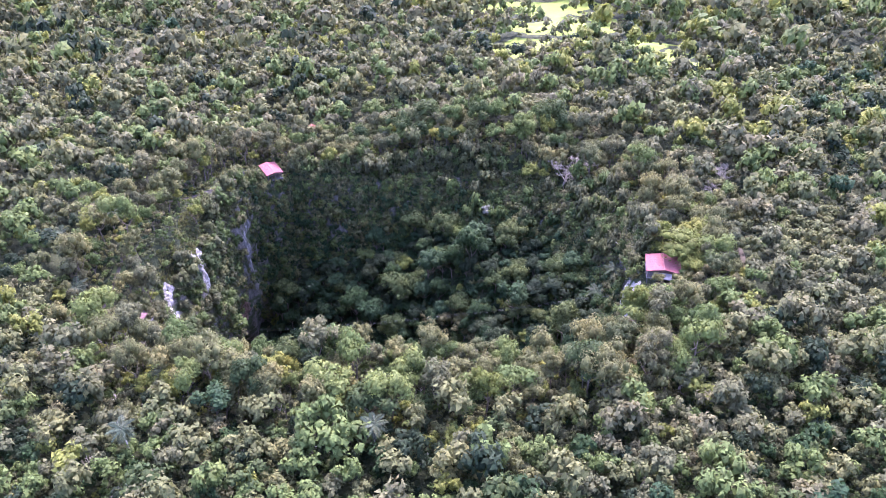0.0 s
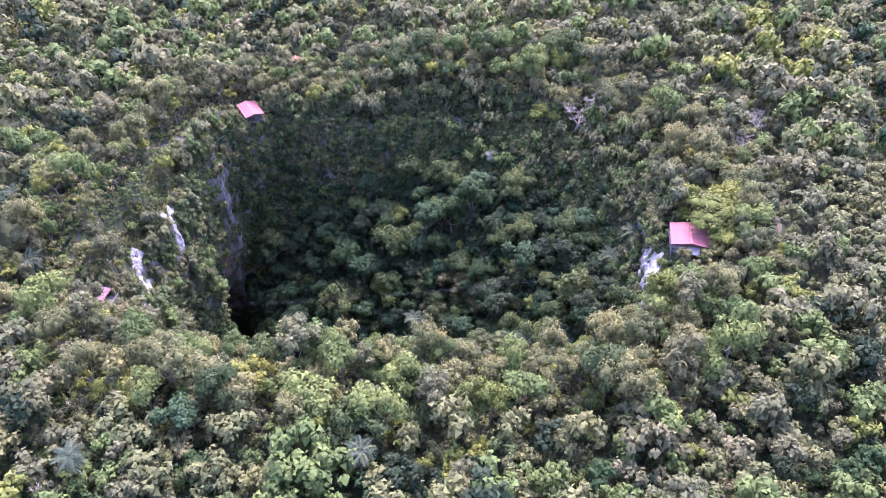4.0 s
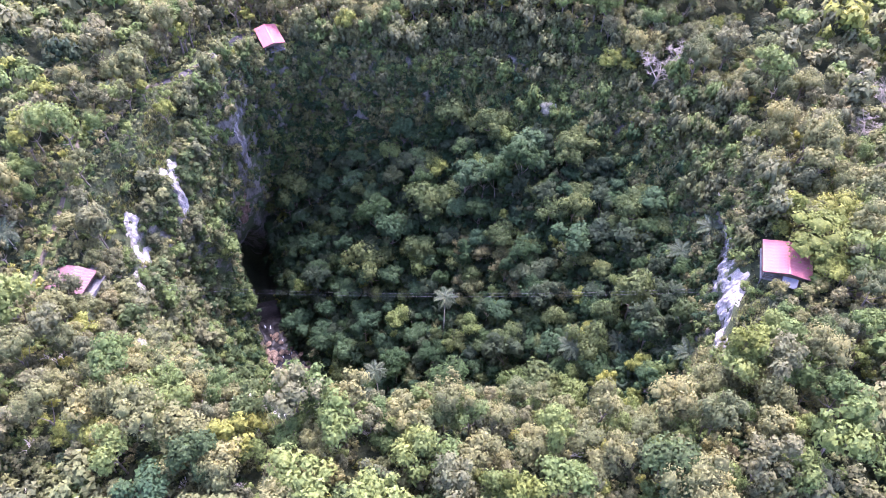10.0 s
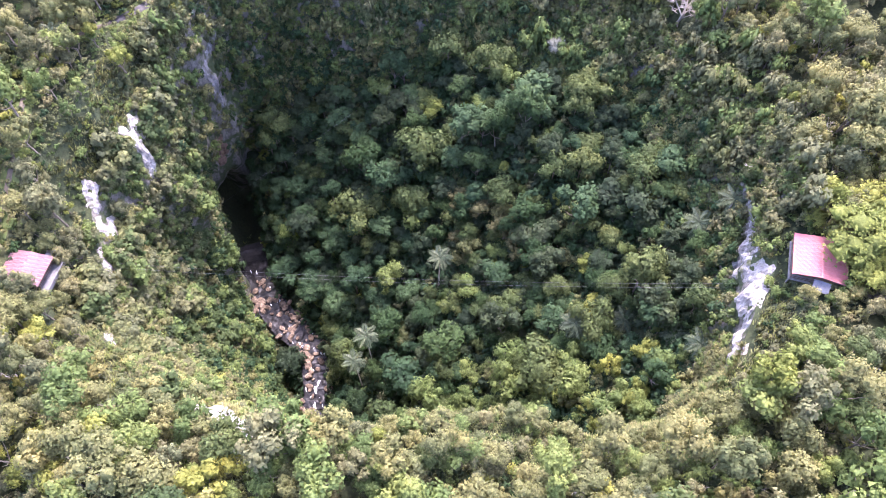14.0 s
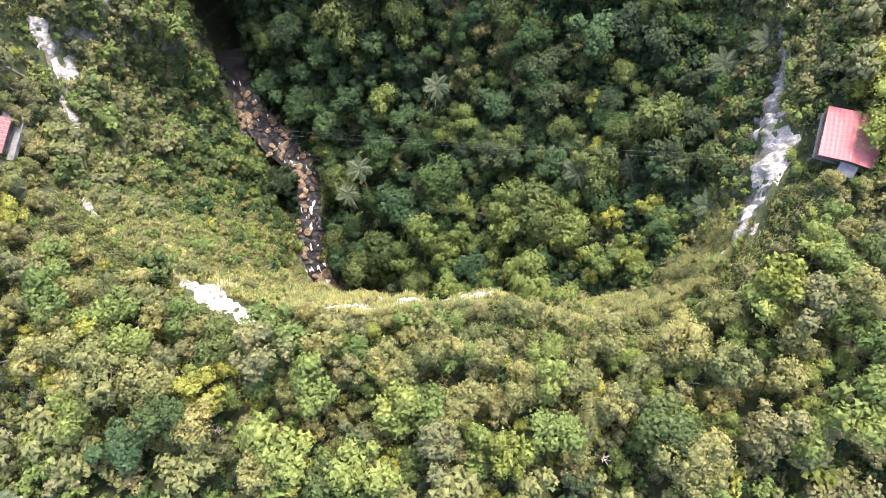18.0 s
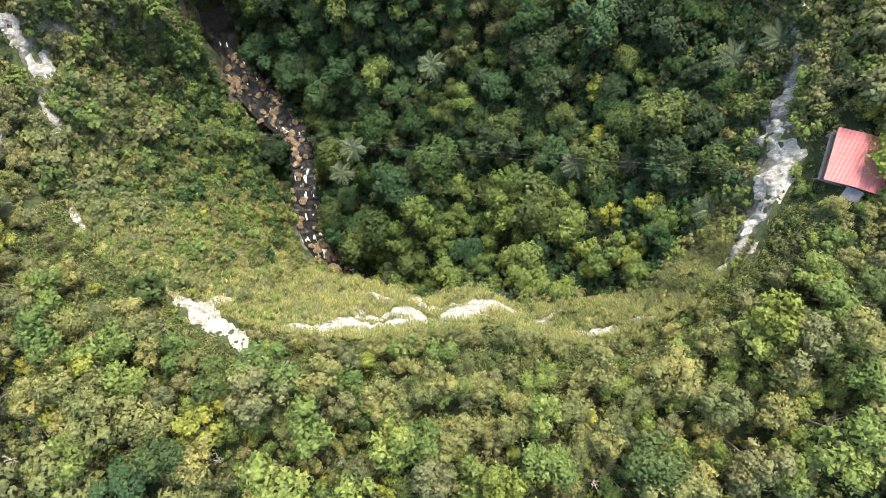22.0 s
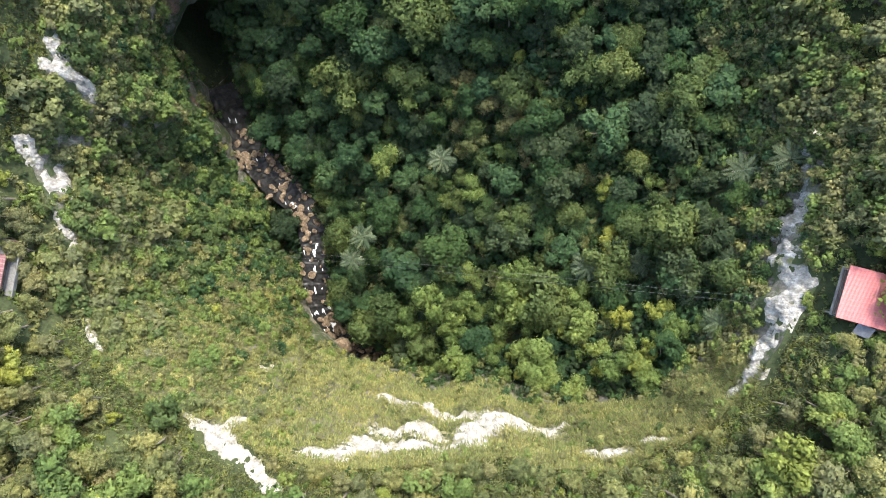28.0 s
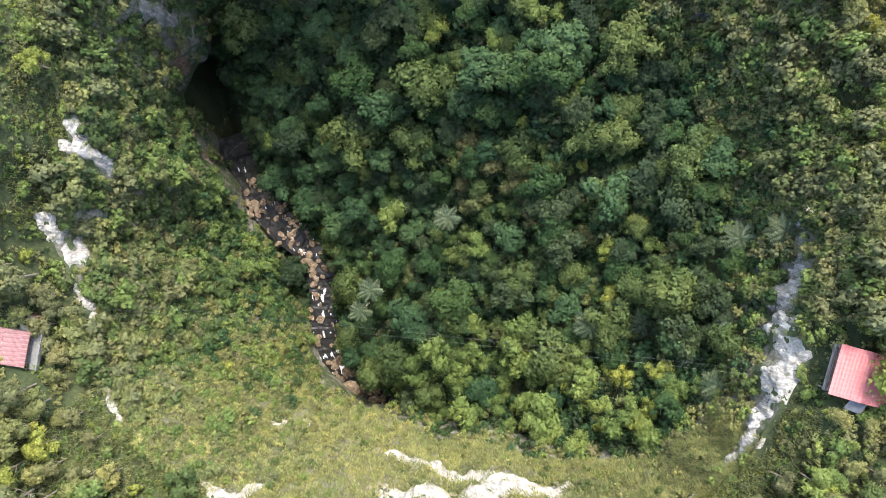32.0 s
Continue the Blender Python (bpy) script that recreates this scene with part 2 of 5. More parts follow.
# angle, cliff-foot radius, radius and height half-way up the cliff, radius and height of the cliff top, width of the slope above
RIM = [
    (-170, 51, 66, -74, 79, -25, 10), (-160, 50, 63, -77, 77, -27, 12), (-147, 52, 71, -58, 78, -23, 13), (-134, 52, 62, -63, 75, -17, 14), (-119, 61, 64.5, -62, 71, -14, 13),
    (-102, 65, 61, -60, 66.5, -8, 10), (-89, 61, 60.5, -48, 64.5, -7, 9), (-71, 60, 61, -40, 63.5, -7, 9), (-64, 63, 65, -38, 68, -8, 9), (-56, 69, 72, -34, 75.5, -11, 9), (-45, 75, 78, -30, 80.5, -13, 9),
    (-35, 76, 80, -26, 82.5, -11, 9), (-22, 73, 77, -22, 79.5, -9, 8), (-6, 71, 77, -22, 80, -6, 7), (18, 68, 74, -26, 81, -10, 8), (38, 63, 71, -30, 79, -17, 9),
    (50, 58, 66, -34, 79, -19, 8), (63, 57, 63, -38, 76, -21, 7), (78, 60, 64, -41, 74, -22, 6), (92, 60, 63.5, -42, 71, -21, 6), (107, 61, 65, -44, 73, -20, 6), (119, 66, 70, -46, 79, -20, 6),
    (127, 75, 80, -44, 84, -19, 6), (141, 79, 81, -48, 83.5, -17, 6), (149, 98, 77, -58, 80, -18, 6), (156, 104, 75, -60, 77, -19, 6), (164, 75, 72, -56, 76, -19, 7), (176, 62, 62.5, -56, 74, -19, 9),
]
RIVER = [(-93, 250), (-84, 233), (-74, 209.5), (-62.5, 197.5), (-51, 190), (-47, 176), (-45.5, 159), (-36, 146.5), (-23, 139.5)]
FLAT = [(12, 60, 110, 3.6), (110, 300, 62, 4), (-100, 172, 17, -10), (-50, 279, 48, -11), (-165, 300, 60, 4), (90, 420, 110, 5), (-190, 400, 120, -6), (60, 262, 30, -7), (-26, 119, 15, 2)]


def vnoise(x, y, z=0.0, seed=0):
    """Smooth value noise in -1..1 for arrays."""
    x, y, z = np.broadcast_arrays(np.asarray(x, float), np.asarray(y, float), np.asarray(z, float))
    xi, yi, zi = np.floor(x).astype(np.int64), np.floor(y).astype(np.int64), np.floor(z).astype(np.int64)
    fx, fy, fz = x - xi, y - yi, z - zi
    fx, fy, fz = (f * f * (3 - 2 * f) for f in (fx, fy, fz))

    def h(a, b, c):
        n = (a * 374761393 + b * 668265263 + c * 2147483647 + seed * 1274126177) & 0xFFFFFFFF
        n = ((n ^ (n >> 13)) * 1274126177) & 0xFFFFFFFF
        return ((n ^ (n >> 16)) & 0xFFFF) / 32767.5 - 1

    out = 0
    for dx in (0, 1):
        for dy in (0, 1):
            for dz in (0, 1):
                w = (fx if dx else 1 - fx) * (fy if dy else 1 - fy) * (fz if dz else 1 - fz)
                out = out + w * h(xi + dx, yi + dy, zi + dz)
    return out


def fbm(x, y, z=0.0, seed=0, octaves=4):
    out, amp, f = 0, 1.0, 1.0
    for k in range(octaves):
        out = out + amp * vnoise(x * f, y * f, np.asarray(z) * f, seed + k)
        amp, f = amp * 0.5, f * 2.03
    return out


def smooth(t):
    t = np.clip(t, 0, 1)
    return t * t * (3 - 2 * t)


def rim_rows(deg):
    """Foot radius, middle radius and height, top radius and height, slope width at an angle in degrees."""
    rows = np.array(RIM + [(RIM[0][0] + 360, *RIM[0][1:])], float)
    a = (np.asarray(deg, float) - rows[0, 0]) % 360 + rows[0, 0]
    foot, mid, zmid, top, ztop, width = (np.interp(a, rows[:, 0], rows[:, k]) for k in range(1, 7))
    c, s = np.cos(np.radians(a)), np.sin(np.radians(a))
    wob = fbm(c * 6, s * 6, 0.3, 5, 3)
    return foot + fbm(c * 5, s * 5, 4.3, 9, 3) * 1.5, mid + 1.4 * wob + fbm(c * 7, s * 7, 2.3, 15, 3), zmid, top + wob * 1.5, ztop + 1.5 * fbm(c * 9, s * 9, 1.3, 19, 2), width


def rim_at(deg):
    """Cliff-top radius, foot radius, slope width and drop at an angle in degrees."""
    foot, _, _, top, ztop, width = rim_rows(deg)
    c, s = np.cos(np.radians(deg)), np.sin(np.radians(deg))
    return top, foot, width, plateau(CX + top * c, CY + top * s) - ztop


def plateau(x, y):
    z = -7.0 + 0 * np.asarray(x, float)
    for hx, hy, s, h in FLAT:
        z = z + h * np.exp(-((x - hx) ** 2 + (y - hy) ** 2) / (2 * s * s))
    far = np.hypot(np.asarray(x) - CX, np.asarray(y) - CY)
    z = z + fbm(x / 42.0, y / 42.0, 0, 2, 3) * (1.2 + 3.0 * smooth((far - 120) / 200))
    return z + 25 * smooth((far - 600) / 1500)


def river_gap(x, y):
    """Distance to the stream's line, and how far along it."""
    x, y = np.asarray(x, float), np.asarray(y, float)
    best, along = np.full(x.shape, 1e9), np.zeros(x.shape)
    for k, ((x0, y0), (x1, y1)) in enumerate(zip(RIVER, RIVER[1:])):
        dx, dy = x1 - x0, y1 - y0
        u = np.clip(((x - x0) * dx + (y - y0) * dy) / (dx * dx + dy * dy), 0, 1)
        d = np.hypot(x - x0 - u * dx, y - y0 - u * dy)
        near = d < best
        best, along = np.where(near, d, best), np.where(near, k + u, along)
    return best, along


def stream_level(along):
    return -101.5 - 0.75 * along


def pit_floor(x, y):
    x, dy = np.asarray(x, float), np.asarray(y, float) - 200.0
    z = -70.0 + 0.64 * x + 0.26 * dy - 0.0043 * x * dy + 0.0033 * dy * dy + fbm(x / 14.0, y / 14.0, 0, 21, 3) * 1.6
    z = z + 6.5 * np.exp(-((x - 9) ** 2 + (dy - 37) ** 2) / 350.0) - 5 * np.exp(-((x - 10) ** 2 + (dy + 34) ** 2) / 200.0)
    d, along = river_gap(x, y)
    bed = stream_level(along) - 1.3 + np.maximum(0, d - 3.6) * 1.55
    # Hollow added at the cave mouth so its floor falls into shade
    u = np.clip(((x + 92) * 10 + (np.asarray(y) - 252) * -32) / 1124.0, 0, 1)
    shade_hollow = 17 * np.exp(-((np.hypot(x + 92 - 10 * u, y - 252 + 32 * u) / 6.0) ** 2)) * (1 - 0.6 * u)
    return np.minimum(z, bed) - shade_hollow


def surf(deg, v):
    """The land's sheet: v 0..1 the pit's floor, 1..2 the cliff, 2..3 the slope above it, 3.. the country round."""
    deg, v = np.broadcast_arrays(np.asarray(deg, float), np.asarray(v, float))
    F, M, ZM, R, ZR, B = rim_rows(deg)
    c, s = np.cos(np.radians(deg)), np.sin(np.radians(deg))
    D = plateau(CX + R * c, CY + R * s) - ZR
    zf = pit_floor(CX + F * c, CY + F * s)
    t = np.clip(v - 1, 0, 1)
    lo, hi = np.clip(2 * t, 0, 1), np.clip(2 * t - 1, 0, 1)
    ZM = np.maximum(ZM, zf + 0.35 * (ZR - zf))
    den = np.degrees(np.arctan2(s, c))
    cave = np.exp(-((den - 153.0) / 7.5) ** 2)
    r_lo = lo * (1 - cave) + cave * (1 - (1 - lo) ** 4)
    rw = F + (M - F) * r_lo + (R - M) * (0.7 * hi + 0.3 * hi * hi)
    zw = zf + (ZM - zf) * lo + (ZR - ZM) * (1.3 * hi - 0.3 * hi * hi)
    bulge = fbm(c * 11, s * 11, zw / 16.0, 33, 4) * 2.2 * np.sin(np.pi * t) ** 0.5
    r = np.where(v < 1, F * v, np.where(v < 2, rw + bulge, np.where(v < 3, R + B * (v - 2), R + B + (v - 3))))
    x, y = CX + r * c, CY + r * s
    z_out = plateau(x, y) - D * (1 - smooth((r - R) / B))
    z = np.where(v < 1, pit_floor(x, y), np.where(v < 2, zw, z_out))
    return np.stack([x, y, z], -1)


def v_of(x, y):
    """The sheet's parameters under a place that lies on the floor or outside the cliff."""
    x, y = np.asarray(x, float), np.asarray(y, float)
    deg, r = np.degrees(np.arctan2(y - CY, x - CX)), np.hypot(x - CX, y - CY)
    F, M, _, R, _, B = rim_rows(deg)
    wall = np.where(r < M, 1 + 0.5 * (r - F) / np.maximum(M - F, 0.1), 1.5 + 0.5 * (r - M) / np.maximum(R - M, 0.1))
    inside = np.where(r < F, r / F, np.clip(wall, 1, 2))
    v = np.where(r < R, inside, np.where(r < R + B, 2 + (r - R) / B, 3 + r - R - B))
    return deg, v


def ground_z(x, y):
    deg, v = v_of(x, y)
    return surf(deg, v)[..., 2]


# ---- mesh helpers ----
def np_mesh(name, verts, face_sets, materials, slots=None, smooth_shade=False, normals=None):
    """A mesh from arrays: face_sets is a list of (n, k) index arrays."""
    me = bpy.data.meshes.new(name)
    verts = np.asarray(verts, np.float32)
    face_sets = [np.asarray(f, np.int32) for f in face_sets if len(f)]
    loops = np.concatenate([f.ravel() for f in face_sets])
    totals = np.concatenate([np.full(len(f), f.shape[1], np.int32) for f in face_sets])
    starts = np.concatenate([[0], np.cumsum(totals)[:-1]]).astype(np.int32)
    me.vertices.add(len(verts))
    me.vertices.foreach_set("co", verts.ravel())
    me.loops.add(len(loops))
    me.loops.foreach_set("vertex_index", loops)
    me.polygons.add(len(totals))
    me.polygons.foreach_set("loop_start", starts)
    me.polygons.foreach_set("loop_total", totals)
    for m in materials:
        me.materials.append(m)
    if slots is not None:
        me.polygons.foreach_set("material_index", np.asarray(slots, np.int32))
    me.polygons.foreach_set("use_smooth", np.full(len(totals), smooth_shade))
    me.update(calc_edges=True)
    if normals is not None:
        me.normals_split_custom_set_from_vertices(np.asarray(normals, np.float32))
    return me


def grid_faces(rows, cols, wrap=False):
    i, j = np.meshgrid(np.arange(rows - 1), np.arange(cols if wrap else cols - 1), indexing="ij")
    k = (j + 1) % cols
    return np.stack([i * cols + j, i * cols + k, (i + 1) * cols + k, (i + 1) * cols + j], -1).reshape(-1, 4)


def from_bm(name, bm, materials):
    me = bpy.data.meshes.new(name)
    bm.normal_update()
    bm.to_mesh(me)
    bm.free()
    for m in materials if isinstance(materials, (list, tuple)) else [materials]:
        me.materials.append(m)
    return me


def part(name, data, parent, label="", at=None):
    ob = new(name, data)
    ob.parent = parent
    if at is not None:
        ob.matrix_basis = at
    if label:
        ob["label"] = label
    return ob


# ---- ground, cliff, floor ----
ANGLES = np.arange(0, 360, 0.8)


def sheet(vs):
    A, Vv = np.meshgrid(ANGLES, vs)
    return surf(A, Vv).reshape(-1, 3)


floor_v = np.concatenate([np.linspace(0.02, 0.8, 26), np.linspace(0.83, 1.0, 9)])
wall_v = np.linspace(1.0, 2.0, 40)
far_v = np.concatenate([np.linspace(2, 3, 12), 3 + np.geomspace(2, 3200, 44)])
pv = sheet(floor_v)
centre = surf(np.array([0.0]), np.array([0.0]))
n = len(ANGLES)
fan = np.stack([np.full(n, len(pv)), np.arange(n), (np.arange(n) + 1) % n], -1)
floor_ob = new("sinkhole_floor", np_mesh("sinkhole_floor", np.concatenate([pv, centre]), [grid_faces(len(floor_v), n, True), fan[:, ::1]], [SOIL], smooth_shade=True))
tagged(floor_ob, "leaf-littered sloping floor of the sinkhole, darkened like shade", "ground", kind="structure")
cliff_ob = new("cliff_wall", np_mesh("cliff_wall", sheet(wall_v), [grid_faces(len(wall_v), n, True)], [CLIFF], smooth_shade=True))
tagged(cliff_ob, "mossy grey limestone cliff ringing the sinkhole", "cliff", kind="structure")
ground_ob = new("ground", np_mesh("ground", sheet(far_v), [grid_faces(len(far_v), n, True)], [SOIL], smooth_shade=True))
tagged(ground_ob, "soil of the wooded karst plateau, darkened like shade under trees", "ground", kind="structure")

# ---- plants: shapes ----
def unit(a):
    return a / np.maximum(np.linalg.norm(a, axis=-1, keepdims=True), 1e-9)


def leaf_quads(rng, centres, normals, size, slim=0.72, fold=0.15):
    """Pointed leaf sprays about the given centres, facing along the normals."""
    n = len(centres)
    t = unit(np.cross(normals, rng.normal(size=(n, 3))))
    b = np.cross(normals, t)
    a = (size * rng.uniform(0.65, 1.35, n))[:, None]
    w = a * slim * rng.uniform(0.75, 1.25, n)[:, None]
    down = normals * a * fold
    skew = t * a * rng.uniform(-0.35, 0.35, n)[:, None]
    v = np.stack([centres - t * a + skew, centres + t * a * 0.55 - b * w - down, centres + t * a * 0.55 + b * w + down], 1).reshape(-1, 3)
    return v, np.arange(n * 3).reshape(-1, 3), unit(normals)


ICO_V, ICO_F = None, None


def ico():
    global ICO_V, ICO_F
    if ICO_V is None:
        ICO_V = np.array([(1, 0, 0), (0, 1, 0), (-1, 0, 0), (0, -1, 0), (0, 0, 1), (0, 0, -1)], float)
        ICO_F = np.array([(0, 1, 4), (1, 2, 4), (2, 3, 4), (3, 0, 4), (1, 0, 5), (2, 1, 5), (3, 2, 5), (0, 3, 5)])
    return ICO_V, ICO_F


def crown_arrays(rng, radius, height, lobes, leaves, leaf, base, spread=0.74, core=0.76, ragged=0.5, upright=0.0, level=0.35, wild=0.5):
    """A crown of leafy lobes with gaps between them. Returns vertices, leaves, cores, normals; leaves are lit as the clump they grow on."""
    k = lobes
    ang = rng.uniform(0, 2 * np.pi, k) + np.arange(k) * 2.4
    rad = radius * spread * np.sqrt((np.arange(k) + 0.3) / k) * rng.uniform(0.8, 1.2, k)
    lr = radius * rng.uniform(0.17, 0.48, k) * (1.0 - 0.20 * (rad / radius))
    top = base + height * (0.78 - 0.42 * (rad / radius) ** 2 * (1 - upright)) + rng.uniform(-0.2, 0.2, k) * height
    c = np.stack([rad * np.cos(ang), rad * np.sin(ang), top], -1)
    sq = np.stack([lr, lr, lr * (0.75 + 0.6 * upright) * rng.uniform(0.8, 1.2, k)], -1)
    share = lr ** 2 / np.sum(lr ** 2)
    pick = rng.choice(k, size=int(leaves * 1.7), p=share)
    d = unit(rng.normal(size=(len(pick), 3)))
    d[:, 2] = np.where(d[:, 2] < -0.35, -d[:, 2], d[:, 2])
    pos = c[pick] + d * sq[pick] * rng.uniform(0.76, 1.0 + 0.45 * ragged, (len(pick), 1)) * (1 + 0.16 * rng.normal(size=(len(pick), 1)) * ragged)
    inside = np.zeros(len(pick), bool)
    for q in range(k):
        e = np.linalg.norm((pos - c[q]) / sq[q], axis=1)
        inside |= (e < 0.78) & (pick != q)
    keep = np.where(~inside)[0][:leaves]
    pos, d = pos[keep], d[keep]
    nrm = unit(d * (1.1 - 0.6 * level) + np.array([0, 0, level]) + rng.normal(size=d.shape) * wild)
    v, quads, ln = leaf_quads(rng, pos, nrm, leaf)
    out = unit(d / np.array([1, 1, 0.8]) + np.array([0, 0, 0.12]))
    nv = np.repeat(unit(0.72 * out + 0.60 * np.where(np.sum(ln * out, 1, keepdims=True) < 0, -ln, ln)), 3, axis=0)
    iv, jf = ico()
    parts, faces, ns, off = [v], [], [nv], len(v)
    for q in range(k):
        parts.append(c[q] + iv * sq[q] * core * rng.uniform(0.85, 1.15, (len(iv), 1)))
        faces.append(jf + off)
        ns.append(iv)
        off += len(iv)
    return np.concatenate(parts), quads, np.concatenate(faces), np.concatenate(ns)


def tube(points, radii, sides=5):
    """A tapered limb along points."""
    pts = np.asarray(points, float)
    vs = []
    for k, p in enumerate(pts):
        d = unit((pts[min(k + 1, len(pts) - 1)] - pts[max(k - 1, 0)])[None])[0]
        u = np.cross(d, [0.3, 0.9, 0.2])
        u /= max(np.linalg.norm(u), 1e-6)
        w = np.cross(d, u)
        a = np.arange(sides) * 2 * np.pi / sides
        vs.append(p + radii[k] * (np.cos(a)[:, None] * u + np.sin(a)[:, None] * w))
    return np.concatenate(vs), grid_faces(len(pts), sides, True)


def join(pieces):
    vs, fs, off = [], {}, 0
    for v, *faces in pieces:
        vs.append(v)
        for f in faces:
            if len(f):
                fs.setdefault(f.shape[1], []).append(f + off)
        off += len(v)
    return np.concatenate(vs), [np.concatenate(f) for f in fs.values()]


def trunk_mesh(rng, height, radius, girth, limbs=4):
    lean = rng.normal(size=2) * 0.25
    mid = np.array([lean[0], lean[1], height * 0.62])
    pieces = [tube([(0, 0, -1.2), (0, 0, 0), mid * np.array([0.5, 0.5, 0.5]), mid], [girth * 1.25, girth, girth * 0.8, girth * 0.6])]
    for k in range(limbs):
        a = k * 2.4 + rng.uniform(0, 1)
        tip = np.array([math.cos(a) * radius * 0.6, math.sin(a) * radius * 0.6, height * rng.uniform(0.78, 0.95)])
        start = mid * rng.uniform(0.6, 1.0)
        pieces.append(tube([start, (start + tip) / 2 + np.array([0, 0, -0.15 * height * 0.3]), tip], [girth * 0.45, girth * 0.3, girth * 0.1], 3))
    v, f = join(pieces)
    return np_mesh("trunk", v, f, [BARK], smooth_shade=True)


# name, leaf, crown radius, crown height, lobes, leaves, leaf size, trunk height, upright, label
KINDS = {
    "broadleaf_tree": ("light", 2.9, 3.2, 9, 280, 0.46, 3.2, 0.1, "rounded green broadleaf tree in the forest"),
    "scrub_tree": ("grey", 2.3, 3.2, 8, 270, 0.38, 2.6, 0.5, "grey-green bushy scrub tree on the plateau"),
    "olive_tree": ("olive", 2.5, 3.2, 9, 280, 0.41, 2.8, 0.35, "olive-green tree with a tufted crown"),
    "shade_tree": ("mid", 3.5, 3.2, 11, 360, 0.50, 4.2, 0.0, "mid-green spreading tree with a broad crown"),
    "yellow_tree": ("yellow", 2.1, 2.6, 7, 240, 0.40, 2.4, 0.2, "yellow-green leafy tree among darker trees"),
    "dry_tree": ("tan", 2.0, 3.0, 7, 190, 0.33, 2.6, 0.5, "thin tan-leaved tree half bare of leaves"),
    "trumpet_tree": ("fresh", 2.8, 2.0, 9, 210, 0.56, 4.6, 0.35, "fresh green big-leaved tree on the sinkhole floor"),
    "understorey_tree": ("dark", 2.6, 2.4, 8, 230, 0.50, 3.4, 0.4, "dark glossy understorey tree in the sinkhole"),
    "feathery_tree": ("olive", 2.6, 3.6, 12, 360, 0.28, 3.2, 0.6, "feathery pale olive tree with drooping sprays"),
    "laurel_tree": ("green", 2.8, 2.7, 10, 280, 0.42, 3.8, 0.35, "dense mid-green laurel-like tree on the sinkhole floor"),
    "golden_tree": ("yellow", 5.2, 4.4, 17, 480, 0.46, 5.6, 0.1, "tall yellow-green tree spreading over the shelter roof"),
    "russet_tree": ("brown", 4.2, 4.0, 16, 460, 0.40, 5.0, 0.2, "russet-olive fine-leaved tree standing in the sinkhole"),
    "silver_tree": ("silver", 2.8, 3.4, 11, 300, 0.36, 4.0, 0.4, "pale silvery tree standing out against the dark cliff"),
    "shrub": ("light", 1.4, 1.6, 5, 120, 0.34, 0.5, 0.1, "low green shrub on the slope above the cliff"),
}
VARIANTS = 4
LEVEL_LEAVED = ("trumpet_tree", "understorey_tree", "laurel_tree")
rng = np.random.default_rng(7)
CROWNS, TRUNKS = {}, {}
for kind, (leaf, rad, hgt, lobes, leaves, size, stem, up, label) in KINDS.items():
    for k in range(VARIANTS):
        s = rng.uniform(0.88, 1.14)
        v, q, tr, nv = crown_arrays(rng, rad * s, hgt * rng.uniform(0.95, 1.4), int(lobes * 1.7) + k % 3, int(leaves * 3.2), size * 0.46, stem - 0.25 * hgt, upright=up, level=0.7 if kind in LEVEL_LEAVED else 0.3)
        CROWNS[kind, k] = np_mesh("crown", v, [q, tr], [LEAF[leaf]], smooth_shade=True, normals=nv)
        TRUNKS[kind, k] = trunk_mesh(rng, stem + 0.5 * hgt, rad * s, 0.10 + 0.02 * stem)


def plant(kind, x, y, z, scale, turn, variant, tilt=0.0, tall=1.0):
    top = new(kind)
    top.empty_display_size = 0.3
    top.matrix_basis = pose(x, y, z, math.degrees(tilt), 0, turn) @ Matrix.Diagonal((scale, scale, scale * tall, 1))
    part("trunk", TRUNKS[kind, variant], top)
    part("crown", CROWNS[kind, variant], top)
    return tagged(top, KINDS[kind][-1], "shrub" if kind == "shrub" else "tree", kind.replace("_", " ") + "s")


# ---- where plants may not stand: huts, paths, stream, rock, meadows ----
BARE = [(66.3, 178.6, 6.6), (66, 173.6, 3.2), (-73, 271, 7.4), (-96.4, 169.8, 6.6), (-95.5, 162.5, 4.6), (-60, 303, 3.5), (-84, 268, 7.0), (-87.5, 260, 6.8), (-89.5, 253, 6.4), (-92.5, 246.5, 5.4), (-96.5, 240, 4.4),
        (-104, 162, 5.0), (-106, 169, 5.6), (-106.3, 176, 5.6), (-106.3, 184, 5.4), (-106.6, 191, 4.6), (-107.5, 199, 4.2), (-109, 207, 3.6), (-110, 214, 3.0), (91, 180, 3.4), (84, 175, 2.8), (96, 188, 2.8), (-36, 146, 4.5), (-29, 142, 4.0), (71, 230, 3.2), (73, 213, 3.2)]
MEADOWS = [(50, 484, 42, 24), (76, 441, 37, 18), (52, 395, 21, 17), (97, 402, 31, 16), (125, 365, 29, 16), (230, 398, 14, 10)]


def meadow_value(x, y):
    """Above 0 inside a pasture."""
    best = np.full(np.shape(x), -9.0)
    for mx, my, a, b in MEADOWS:
        d = 1 - np.hypot((x - mx) / a, (y - my) / b) + 0.28 * fbm(x / 9.0, y / 9.0, 0, 51, 3)
        best = np.maximum(best, d)
    return best


